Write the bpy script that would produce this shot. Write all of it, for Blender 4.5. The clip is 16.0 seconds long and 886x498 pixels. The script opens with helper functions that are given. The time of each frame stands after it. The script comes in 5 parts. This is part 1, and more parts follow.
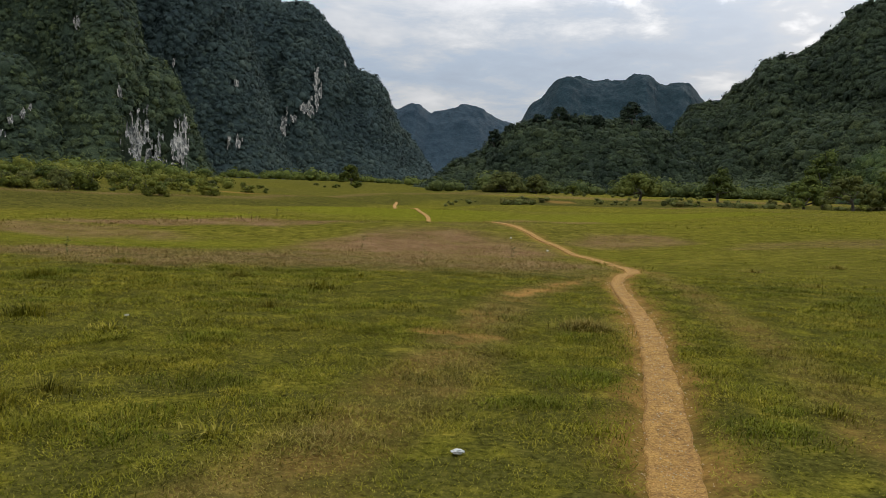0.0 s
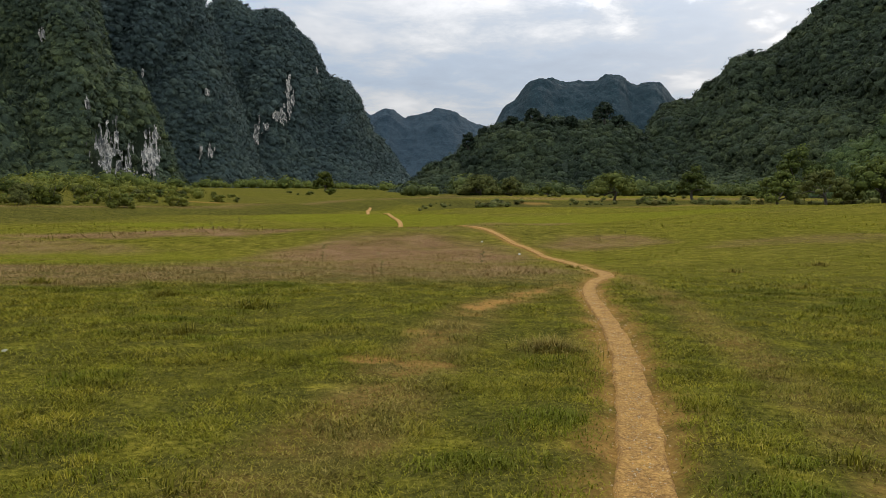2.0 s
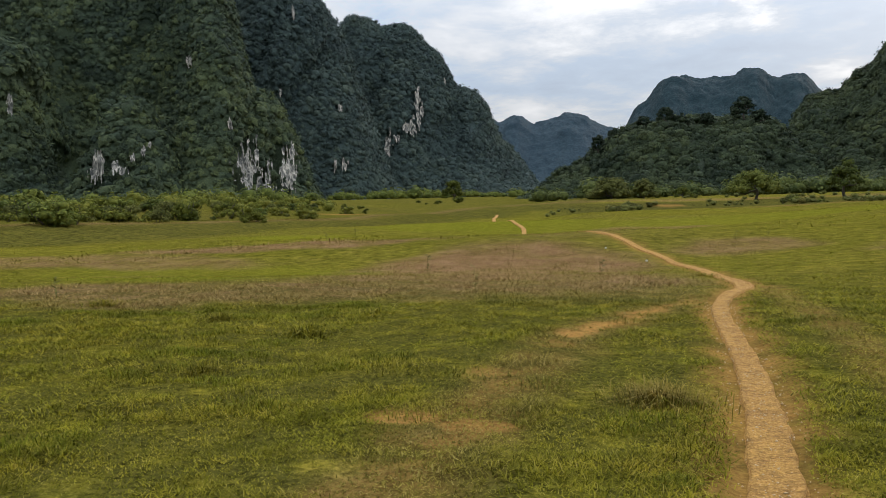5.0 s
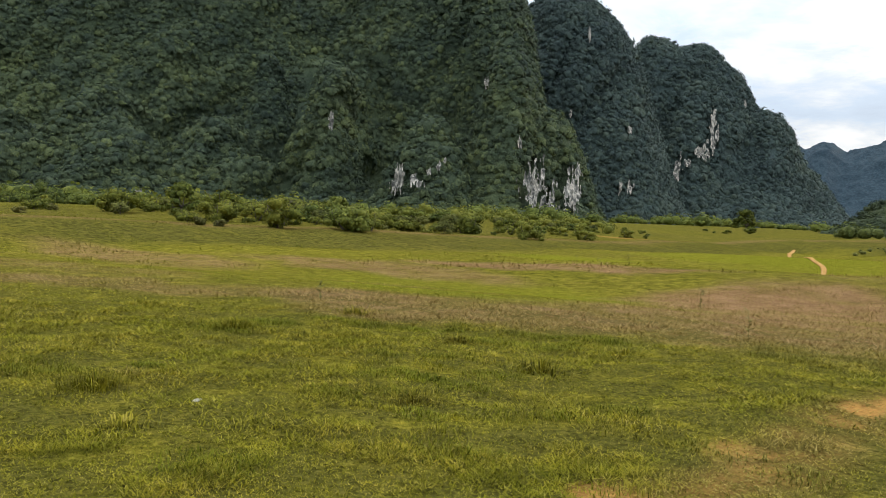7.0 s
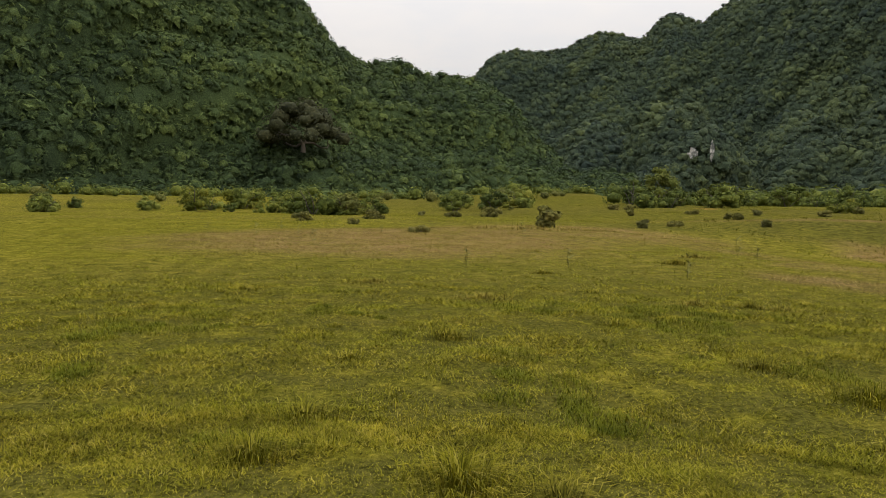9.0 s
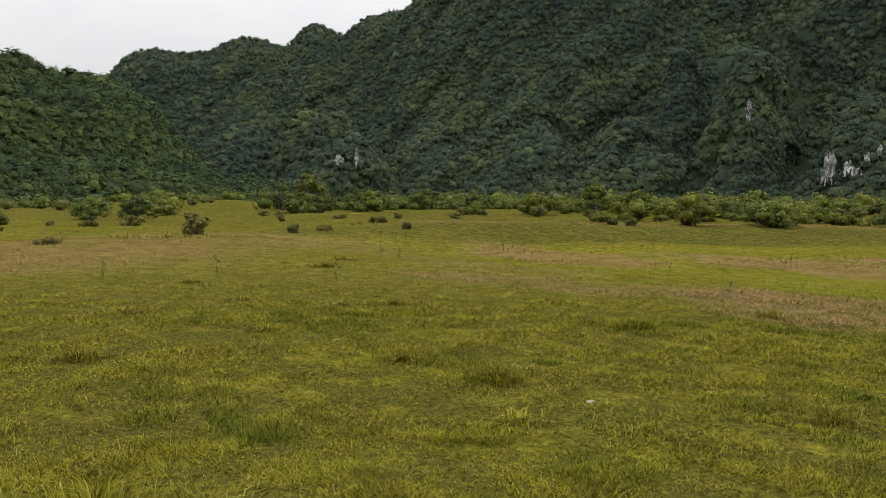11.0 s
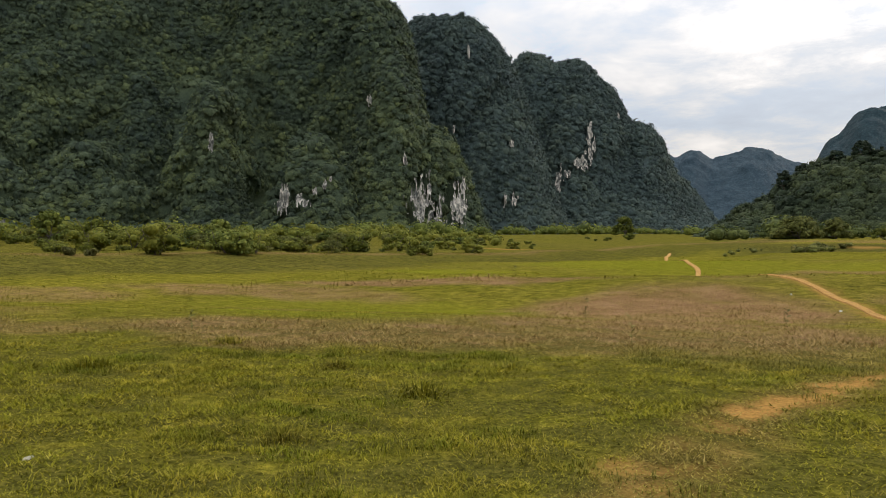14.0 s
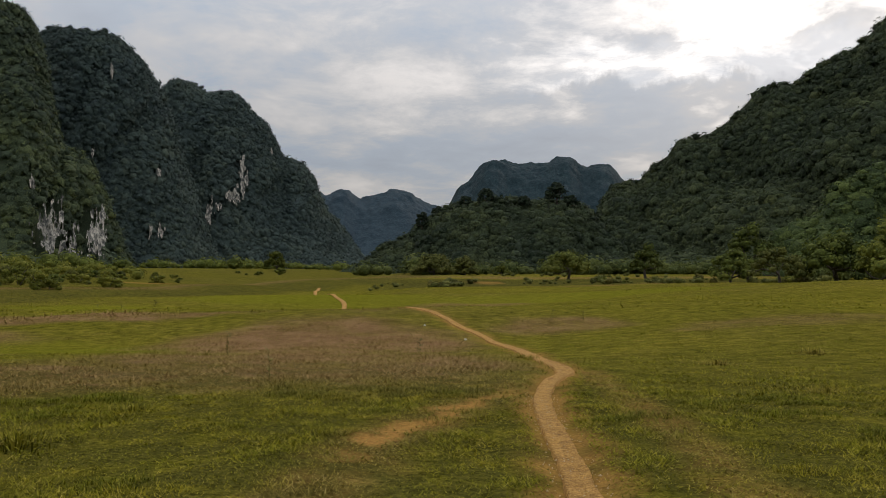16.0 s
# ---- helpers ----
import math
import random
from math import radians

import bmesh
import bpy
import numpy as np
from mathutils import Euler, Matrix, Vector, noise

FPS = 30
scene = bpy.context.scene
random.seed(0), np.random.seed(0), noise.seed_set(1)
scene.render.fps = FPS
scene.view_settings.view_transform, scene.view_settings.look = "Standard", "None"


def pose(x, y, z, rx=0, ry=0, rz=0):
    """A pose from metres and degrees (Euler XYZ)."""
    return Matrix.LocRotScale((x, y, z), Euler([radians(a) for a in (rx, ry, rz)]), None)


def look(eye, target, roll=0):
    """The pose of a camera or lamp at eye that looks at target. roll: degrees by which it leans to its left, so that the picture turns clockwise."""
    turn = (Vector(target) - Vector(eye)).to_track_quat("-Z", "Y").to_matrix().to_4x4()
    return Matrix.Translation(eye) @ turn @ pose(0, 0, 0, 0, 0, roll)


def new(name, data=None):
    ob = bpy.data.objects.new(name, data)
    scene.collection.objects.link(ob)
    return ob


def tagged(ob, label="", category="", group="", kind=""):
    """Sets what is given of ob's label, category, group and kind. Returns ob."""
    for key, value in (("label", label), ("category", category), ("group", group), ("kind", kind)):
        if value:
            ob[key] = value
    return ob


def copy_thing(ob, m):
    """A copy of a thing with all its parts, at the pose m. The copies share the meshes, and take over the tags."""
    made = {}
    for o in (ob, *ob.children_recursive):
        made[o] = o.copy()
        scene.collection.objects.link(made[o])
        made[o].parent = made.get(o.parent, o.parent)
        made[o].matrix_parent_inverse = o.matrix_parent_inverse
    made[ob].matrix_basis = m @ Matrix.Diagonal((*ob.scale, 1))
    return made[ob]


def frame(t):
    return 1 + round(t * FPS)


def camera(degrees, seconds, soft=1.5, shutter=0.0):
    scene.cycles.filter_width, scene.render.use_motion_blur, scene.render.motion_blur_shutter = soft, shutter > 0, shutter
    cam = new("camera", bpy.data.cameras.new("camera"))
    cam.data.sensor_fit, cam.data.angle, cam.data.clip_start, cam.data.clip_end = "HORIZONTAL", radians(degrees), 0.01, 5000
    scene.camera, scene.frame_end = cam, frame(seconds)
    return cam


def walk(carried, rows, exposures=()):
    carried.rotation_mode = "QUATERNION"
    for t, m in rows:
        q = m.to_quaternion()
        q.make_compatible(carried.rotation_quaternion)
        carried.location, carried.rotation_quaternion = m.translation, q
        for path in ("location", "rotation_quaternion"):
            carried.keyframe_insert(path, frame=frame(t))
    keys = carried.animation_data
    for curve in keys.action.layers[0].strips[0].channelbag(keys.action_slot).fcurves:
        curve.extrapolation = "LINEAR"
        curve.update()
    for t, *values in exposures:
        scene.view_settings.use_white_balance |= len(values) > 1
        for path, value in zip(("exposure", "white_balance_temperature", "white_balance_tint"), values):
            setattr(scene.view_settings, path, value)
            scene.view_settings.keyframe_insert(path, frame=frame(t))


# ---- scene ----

cam = camera(58.06, 16.0, 0.5)
PATH = [
    (0, (0.001, 0.000, 1.637), (-0.169, 9.966, 0.832), 1.93),
    (0.5, (0.099, 0.397, 1.640), (-0.094, 10.365, 0.862), 0.94),
    (1, (0.222, 0.720, 1.632), (0.012, 10.691, 0.890), 0.80),
    (1.5, (0.259, 1.088, 1.619), (0.126, 11.060, 0.881), 0.06),
    (2, (0.383, 1.372, 1.606), (0.491, 11.343, 0.859), 0.44),
    (2.5, (0.500, 1.711, 1.603), (0.502, 11.683, 0.849), 1.10),
    (3, (0.604, 2.103, 1.592), (0.721, 12.077, 0.879), 0.20),
    (3.2, (0.667, 2.255, 1.572), (0.837, 12.228, 0.867), 0.09),
    (4.2, (0.830, 2.950, 1.550), (0.204, 12.907, 0.870), -0.70),
    (5.3, (0.940, 3.540, 1.534), (-0.735, 13.378, 0.903), -1.76),
    (5.5, (0.938, 3.646, 1.539), (-0.769, 13.479, 0.916), -1.94),
    (6, (0.979, 3.933, 1.536), (-1.225, 13.668, 0.930), -2.78),
    (6.5, (1.029, 4.138, 1.577), (-2.714, 13.393, 1.007), -1.10),
    (7, (1.042, 4.358, 1.576), (-3.753, 13.124, 1.173), 1.99),
    (7.5, (0.991, 4.500, 1.575), (-6.375, 11.243, 1.048), 1.86),
    (8, (1.049, 4.610, 1.597), (-8.177, 8.412, 0.932), 1.44),
    (8.2, (1.050, 4.601, 1.599), (-8.426, 7.729, 0.937), 1.13),
    (8.7, (1.040, 4.610, 1.590), (-8.773, 6.429, 0.962), 0.90),
    (9.2, (1.000, 4.610, 1.580), (-8.909, 5.827, 1.004), 0.60),
    (9.7, (0.970, 4.610, 1.570), (-8.906, 6.086, 1.029), 0.30),
    (10.3, (0.944, 4.612, 1.553), (-8.565, 7.668, 1.049), 0.01),
    (10.5, (0.957, 4.634, 1.551), (-8.226, 8.561, 1.053), 0.04),
    (11, (0.974, 4.688, 1.565), (-7.476, 10.012, 1.068), -0.20),
    (11.5, (0.973, 4.738, 1.568), (-6.826, 10.980, 1.100), 0.34),
    (12, (0.977, 4.775, 1.567), (-6.006, 11.926, 1.250), 0.39),
    (12.5, (0.976, 4.796, 1.563), (-5.254, 12.616, 1.344), 0.28),
    (13, (0.966, 4.809, 1.568), (-4.737, 13.020, 1.350), 0.73),
    (13.5, (0.966, 4.832, 1.569), (-3.834, 13.603, 1.379), -0.07),
    (14, (0.986, 4.864, 1.574), (-2.568, 14.209, 1.399), -0.40),
    (14.5, (1.005, 4.945, 1.568), (-1.516, 14.622, 1.481), -0.25),
    (15, (1.057, 5.001, 1.566), (-0.623, 14.858, 1.509), -0.12),
    (15.5, (1.109, 5.060, 1.550), (0.581, 15.043, 1.779), -0.00),
    (16, (1.148, 5.115, 1.524), (1.807, 15.090, 1.777), 0.22),
]
EXPOSURES = [(0, -0.75, 6480, 11), (1.0, -0.88, 6480, 11), (1.5, -0.80, 6480, 11), (2.0, -0.64, 6480, 11), (3.0, -0.63, 6480, 11), (5.5, -0.45, 6450, 11), (6.0, -0.39, 6450, 11), (7, -0.09, 6600, 10), (7.5, 0.09, 6750, 11), (8, -0.26, 7150, 13), (10.5, -0.34, 6800, 12), (11.5, -0.22, 6750, 13), (12.5, -0.18, 6950, 14), (13, -0.16, 7000, 14),
             (14, -0.37, 7000, 13), (15, -0.96, 7100, 14), (16, -1.11, 6950, 13)]
walk(cam, [(t, look(eye, target, roll)) for t, eye, target, roll in PATH], EXPOSURES)

# ---------------------------------------------------------------- world, sun
SUN_BEARING, SUN_HEIGHT = -29.0, 20.0     # degrees to the left of +y, degrees up


def bearing(az, dist):
    """A place on the plan: az degrees to the left of +y, dist metres from the middle of the walk."""
    a = radians(az)
    return 1.0 - math.sin(a) * dist, 4.8 + math.cos(a) * dist


def math_node(tree, op, a, b=None, clamp=False):
    n = tree.nodes.new("ShaderNodeMath")
    n.operation = op
    n.use_clamp = clamp
    for k, v in enumerate((a, b)):
        if v is None:
            continue
        if isinstance(v, (int, float)):
            n.inputs[k].default_value = v
        else:
            tree.links.new(v, n.inputs[k])
    return n.outputs[0]


def ramp(tree, fac, stops):
    n = tree.nodes.new("ShaderNodeValToRGB")
    tree.links.new(fac, n.inputs[0])
    els = n.color_ramp.elements
    while len(els) < len(stops):
        els.new(0.5)
    for e, (p, c) in zip(els, stops):
        e.position = p
        e.color = (*c, 1) if len(c) == 3 else c
    return n.outputs[0]


def mix_col(tree, fac, a, b, mode="MIX"):
    n = tree.nodes.new("ShaderNodeMix")
    n.data_type = "RGBA"
    n.blend_type = mode
    for s, v in ((n.inputs[0], fac), (n.inputs[6], a), (n.inputs[7], b)):
        if isinstance(v, (int, float)):
            s.default_value = v
        elif isinstance(v, tuple):
            s.default_value = (*v, 1)
        else:
            tree.links.new(v, s)
    return n.outputs[2]


def noise_tex(tree, vec, scale, detail=3.0, rough=0.55, dist=0.0):
    n = tree.nodes.new("ShaderNodeTexNoise")
    n.inputs["Scale"].default_value = scale
    n.inputs["Detail"].default_value = detail
    n.inputs["Roughness"].default_value = rough
    n.inputs["Distortion"].default_value = dist
    if vec is not None:
        tree.links.new(vec, n.inputs["Vector"])
    return n.outputs["Fac"]


def make_world():
    world = bpy.data.worlds.new("sky")
    scene.world = world
    world.use_nodes = True
    t = world.node_tree
    t.nodes.clear()
    out = t.nodes.new("ShaderNodeOutputWorld")
    bg = t.nodes.new("ShaderNodeBackground")
    sky = t.nodes.new("ShaderNodeTexSky")
    sky.sky_type = "NISHITA"
    sky.sun_disc = False
    sky.sun_elevation = radians(SUN_HEIGHT)
    sky.sun_rotation = radians(-SUN_BEARING)
    blue = mix_col(t, 1.0, sky.outputs[0], (0.10, 0.10, 0.10), "MULTIPLY")
    co = t.nodes.new("ShaderNodeTexCoord").outputs["Generated"]
    sep = t.nodes.new("ShaderNodeSeparateXYZ")
    t.links.new(co, sep.inputs[0])
    up = math_node(t, "MAXIMUM", sep.outputs[2], 0.0)
    # the cloud deck, a flat layer seen in perspective
    flat = math_node(t, "ADD", up, 0.17)
    cx = math_node(t, "DIVIDE", sep.outputs[0], flat)
    cy = math_node(t, "DIVIDE", sep.outputs[1], flat)
    com = t.nodes.new("ShaderNodeCombineXYZ")
    t.links.new(cx, com.inputs[0])
    t.links.new(cy, com.inputs[1])
    shift = t.nodes.new("ShaderNodeMapping")
    shift.inputs["Location"].default_value = (3.7, 1.3, 0.0)
    t.links.new(com.outputs[0], shift.inputs[0])
    cover = noise_tex(t, shift.outputs[0], 1.25, 6.0, 0.52, 0.2)
    fine = noise_tex(t, shift.outputs[0], 3.6, 9.0, 0.64, 0.25)
    # nearness to the veiled sun
    sx, sy = -math.sin(radians(SUN_BEARING)), math.cos(radians(SUN_BEARING))
    ch, sh = math.cos(radians(SUN_HEIGHT)), math.sin(radians(SUN_HEIGHT))
    dot = t.nodes.new("ShaderNodeVectorMath")
    dot.operation = "DOT_PRODUCT"
    t.links.new(co, dot.inputs[0])
    dot.inputs[1].default_value = (sx * ch, sy * ch, sh)
    near = math_node(t, "MAXIMUM", dot.outputs["Value"], 0.0)
    halo = math_node(t, "POWER", near, 9.0)
    core = math_node(t, "POWER", near, 60.0)
    thick = math_node(t, "ADD", math_node(t, "MULTIPLY", cover, 0.6), math_node(t, "MULTIPLY", fine, 0.4))
    body = ramp(t, thick, [(0.34, (0.89, 0.895, 0.91)), (0.45, (0.73, 0.765, 0.81)), (0.56, (0.545, 0.65, 0.79)), (0.70, (0.475, 0.56, 0.69))])
    # the deck is thin and even over the left of the valley
    side = t.nodes.new("ShaderNodeVectorMath")
    side.operation = "DOT_PRODUCT"
    t.links.new(co, side.inputs[0])
    side.inputs[1].default_value = (-math.sin(radians(70)), math.cos(radians(70)), 0.0)
    body = mix_col(t, ramp(t, side.outputs["Value"], [(0.55, (0, 0, 0)), (0.88, (0.8, 0.8, 0.8))]), body, (0.75, 0.755, 0.77))
    thin = ramp(t, thick, [(0.38, (1, 1, 1)), (0.50, (0.06, 0.06, 0.06))])
    glow = math_node(t, "ADD", math_node(t, "MULTIPLY", halo, 0.6), math_node(t, "MULTIPLY", core, 0.9))
    glow = math_node(t, "MULTIPLY", glow, thin)
    # bright rifts over the billowed top of the low cloud bank that hides the sun
    billow = noise_tex(t, co, 7.0, 8.0, 0.62, 0.3)
    height = math_node(t, "ADD", up, math_node(t, "MULTIPLY", math_node(t, "SUBTRACT", billow, 0.5), 0.14))
    rift = ramp(t, height, [(0.222, (0, 0, 0)), (0.232, (1, 1, 1)), (0.262, (0.9, 0.9, 0.9)), (0.285, (0.1, 0.1, 0.1)), (0.33, (0, 0, 0))])
    rift = math_node(t, "MULTIPLY", rift, ramp(t, near, [(0.915, (0, 0, 0)), (0.975, (1, 1, 1))]))
    rift = math_node(t, "MULTIPLY", rift, ramp(t, fine, [(0.40, (1, 1, 1)), (0.56, (0.35, 0.35, 0.35))]))
    glow = math_node(t, "ADD", glow, math_node(t, "MULTIPLY", rift, 0.78))
    lit = mix_col(t, 1.0, body, glow, "ADD")
    deck = mix_col(t, 0.92, blue, lit)
    # an overcast sky grows brighter towards the zenith
    rise = math_node(t, "ADD", math_node(t, "MULTIPLY", math_node(t, "POWER", up, 1.3), 3.3), 1.0)
    deck = mix_col(t, 1.0, deck, rise, "MULTIPLY")
    t.links.new(deck, bg.inputs[0])
    bg.inputs[1].default_value = 1.03
    t.links.new(bg.outputs[0], out.inputs[0])


make_world()
sun_data = bpy.data.lights.new("sun", "SUN")
sun_data.energy = 1.0
sun_data.angle = radians(28)
sun_data.color = (1.0, 0.95, 0.86)
sun = new("sun", sun_data)
sun.matrix_world = look((0, 0, 0), (math.sin(radians(SUN_BEARING)) * math.cos(radians(SUN_HEIGHT)),
                                    -math.cos(radians(SUN_BEARING)) * math.cos(radians(SUN_HEIGHT)), -math.sin(radians(SUN_HEIGHT))))

# ---------------------------------------------------------------- numbers for noise and relief


def lattice(ix, iy, seed):
    h = (ix.astype(np.int64) * 374761393 + iy.astype(np.int64) * 668265263 + seed * 1442695041) & 0xFFFFFFFF
    h = ((h ^ (h >> 13)) * 1274126177) & 0xFFFFFFFF
    return ((h ^ (h >> 16)) & 0xFFFF) / 65535.0


def vnoise(x, y, seed=0):
    x, y = np.asarray(x, float), np.asarray(y, float)
    ix, iy = np.floor(x), np.floor(y)
    fx, fy = x - ix, y - iy
    fx, fy = fx * fx * (3 - 2 * fx), fy * fy * (3 - 2 * fy)
    a, b = lattice(ix, iy, seed), lattice(ix + 1, iy, seed)
    c, d = lattice(ix, iy + 1, seed), lattice(ix + 1, iy + 1, seed)
    return (a * (1 - fx) + b * fx) * (1 - fy) + (c * (1 - fx) + d * fx) * fy


def fbm(x, y, octaves=4, seed=0):
    total, amp, norm = 0.0, 1.0, 0.0
    for k in range(octaves):
        total = total + amp * vnoise(x * 2**k, y * 2**k, seed + 17 * k)
        norm += amp
        amp *= 0.5
    return total / norm


def smooth(a, b, v):
    s = np.clip((v - a) / (b - a), 0, 1)
    return s * s * (3 - 2 * s)


# swells and hollows of the meadow: x, y, reach across, reach along, height
SWELLS = [
    (5, 27.5, 11, 10, -0.62), (-13, 33, 13, 9, -0.95), (-30, 30, 12, 10, -0.9), (3, 44.5, 8, 4, 0.25), (4, 36, 9, 6, -0.42), (0, 63, 18, 11, -1.0),
    (-35, 50, 14, 12, -0.5), (-2, 82, 22, 6, 0.55), (-6, 108, 26, 14, -1.3), (-10, 140, 30, 12, -0.6), (28, 64, 20, 22, 0.9), (55, 80, 26, 25, 0.9), (48, 132, 34, 16, -1.5),
    (-45, 8, 20, 30, 0.25), (-62, 62, 14, 30, 0.15),
]


def far_field(z, turn, d):
    """The meadow's right side: a low crest, a hollow behind it, an earth bank, and the field that rises to the woods."""
    rise = lambda t, *el: 1.6 + t * np.tan(np.radians(np.interp(turn, (-40, -26, -17, -12, -7, 0), el)))
    crest, bank, edge = rise(112, -0.72, -0.84, -1.03, -1.20, -1.32, -1.50), rise(174, -0.60, -0.63, -0.68, -0.76, -0.78, -0.76), rise(245, -0.30, -0.32, -0.36, -0.40, -0.42, -0.42)
    low = np.minimum(crest, bank) - 0.75 * smooth(-32, -18, turn)
    made = z + (crest - z) * smooth(72, 112, d)
    made = made + (low - crest) * smooth(114, 136, d)
    made = made + (bank - low) * smooth(163, 174, d)
    made = made + (edge - bank) * smooth(178, 245, d)
    return (made - z) * (d > 72)


def ground_z(x, y):
    x, y = np.asarray(x, float), np.asarray(y, float)
    z = -1.55 * smooth(17, 95, y) * smooth(70, 20, np.abs(x + 5))
    for cx, cy, sx, sy, h in SWELLS:
        z = z + h * np.exp(-((x - cx) / sx) ** 2 - ((y - cy) / sy) ** 2)
    past = -0.964 * (x + 29.4) + 0.265 * (y - 70.1)      # metres beyond the foot of the terrace bank
    z = z + (0.82 * smooth(0, 11, past) + 0.6 * smooth(18, 65, past)) * smooth(20, 45, y)
    d = np.hypot(x - 1, y - 4.8)
    turn = np.degrees(np.arctan2(1 - x, y - 4.8))
    z = z + 2.1 * smooth(95, 165, d) * smooth(67, 73, turn) * smooth(125, 112, turn)      # grass rising to the wood on the left
    z = z + far_field(z, turn, d) * smooth(3, -2, turn) * smooth(-70, -50, turn)
    z = z + (fbm(x / 9, y / 9, 3, 5) - 0.5) * 0.5 * smooth(8, 45, d) + (fbm(x / 1.6, y / 1.6, 3, 9) - 0.5) * 0.07
    return z


# hills: bearing, distance, height angle of the top, reach across in degrees, reach outward, steepness
def H(az, dist, el, wide, deep, power=2.0):
    x, y = bearing(az, dist)
    return (x, y, dist * math.tan(radians(el)), radians(wide) * dist, deep, power, radians(az))


HILLS = {
    "massif": [H(46.6, 760, 20.6, 17.4, 150, 2.5), H(31, 690, 20, 6.4, 105, 3), H(26, 640, 16.5, 4.1, 85, 4.5), H(62.3, 800, 13.4, 5, 130, 2.5), H(66.5, 800, 12.9, 3.4, 130, 2.6),
               H(70.8, 800, 11.8, 6.6, 130, 2.2), H(76.8, 820, 10.3, 6.2, 130, 2.9), H(55, 780, 16.0, 7.6, 140, 1.9),
               H(24.4, 500, 13.6, 2.5, 62, 2.4), H(21.6, 500, 7.6, 3.0, 55, 2.6), H(37.1, 500, 11.4, 3.0, 60, 3.2), H(30.4, 455, 8.4, 3.3, 55, 3.2), H(27.5, 490, 6.0, 3.5, 50, 2.6),
               H(66, 480, 7.6, 4.3, 70, 3.2), H(52, 540, 7.4, 5, 90, 2.4), H(44.5, 510, 6.8, 4, 70, 2.6), H(58, 560, 6.5, 4, 80, 2.4), H(41.5, 600, 11, 2.2, 60, 2.6), H(48, 620, 11.5, 3, 60, 2.4), H(71.5, 560, 5.6, 4, 80, 2.4), H(35, 590, 12.6, 1.6, 50, 2.6)],
    "tower": [H(20.5, 800, 14.4, 5, 140, 3.6), H(17.7, 790, 12.8, 3.8, 120, 2.8), H(22.6, 810, 13.8, 3.3, 120, 1.9), H(15.6, 790, 7.5, 2.4, 120, 2.6), H(16.6, 700, 3.6, 2.2, 70, 2.6)],
    "spur": [H(14.6, 1000, 12.4, 2.5, 160, 3.4), H(12.3, 1000, 11.8, 3.4, 160, 3.3), H(10.2, 1010, 10.2, 3.2, 160, 3.3), H(7.1, 1020, 7.6, 2.7, 150, 2.8), H(4.8, 1060, 3.9, 2.3, 150, 2.2),
             H(17, 980, 7.4, 2.6, 150, 1.9), H(9.0, 880, 3.6, 4.5, 90, 2.2)],
    "left_hill": [H(112, 350, 20.5, 18.1, 140, 2.1), H(95, 350, 13.1, 5.5, 120, 2.8), H(86.5, 370, 9, 4.9, 120, 2.3), H(81.9, 390, 8.4, 6.5, 120, 2.6), H(90.8, 360, 9.1, 4.3, 120, 3.3), H(93, 250, 6.0, 5, 60, 2.4), H(83, 300, 4.4, 5, 80, 2.2), H(77, 330, 3.6, 5, 90, 2.2), H(71.5, 340, 2.4, 5, 80, 2.2)],
    "knoll": [H(-6.5, 420, 4.8, 5.4, 80, 3.5), H(-11, 420, 4.9, 4.3, 80, 2.9), H(-12.9, 420, 4.4, 2.7, 80, 3.2), H(-2.2, 430, 2.9, 3.5, 75, 1.9), H(0.2, 430, 1.5, 1.2, 70, 1.8), H(-15.1, 410, 2.9, 2.1, 70, 2.6)],
    "right_hill": [H(-41, 520, 17.0, 14.1, 190, 2.9), H(-26.9, 510, 11.7, 3.7, 140, 2.8), H(-29.8, 510, 12.5, 3.0, 140, 2.8), H(-21.7, 520, 8.4, 2.9, 140, 4), H(-24.1, 515, 9.5, 2.7, 140, 2.6), H(-19, 530, 7.2, 2.2, 140, 2.3), H(-16.6, 540, 6.1, 2.4, 130, 2.7)],
    "right_foot": [H(-41, 260, 12.5, 8.5, 70, 2.4), H(-32.5, 250, 7.0, 4.4, 42, 2.4), H(-28.6, 250, 3.6, 3.0, 40, 2.4)],
    "back_hill": [H(-75, 360, 20, 22, 150, 2.2), H(118, 330, 21, 17, 130, 2.2), H(150, 360, 20, 35, 160, 2.2), H(-125, 400, 18, 26, 160, 2.2), H(180, 420, 17, 24, 160, 2.2)],
    "distant_ridge": [H(-7.3, 2200, 7.2, 2.1, 500, 3.4), H(-12.6, 2200, 7.7, 2.6, 500, 2.6), H(-15, 2200, 7, 2.1, 500, 3.3), H(-9.7, 2220, 7.3, 4.1, 500, 3.1), H(-5.5, 2200, 5.8, 1.9, 500, 2.5), H(-18.3, 2250, 6.1, 9.7, 500, 2.2)],
    "remote_ridge": [H(3.5, 3000, 5.4, 1.8, 500, 2.8), H(-0.7, 3000, 5.3, 2.7, 500, 2.8), H(0.9, 3000, 4.9, 3.9, 500, 3.1), H(-2.8, 3050, 4.4, 2.5, 500, 3), H(6.5, 3000, 5.4, 3.4, 500, 3.4)],
}
# how coarse each hill's own folds are, and where its foot begins
FOLDS = {"massif": (2.3, 372), "tower": (2.0, 590), "spur": (1.9, 720), "left_hill": (1.6, 190), "knoll": (1.4, 262), "right_hill": (1.55, 262), "right_foot": (1.3, 192), "back_hill": (1.4, 190),
         "distant_ridge": (1.7, 0), "remote_ridge": (1.7, 0)}


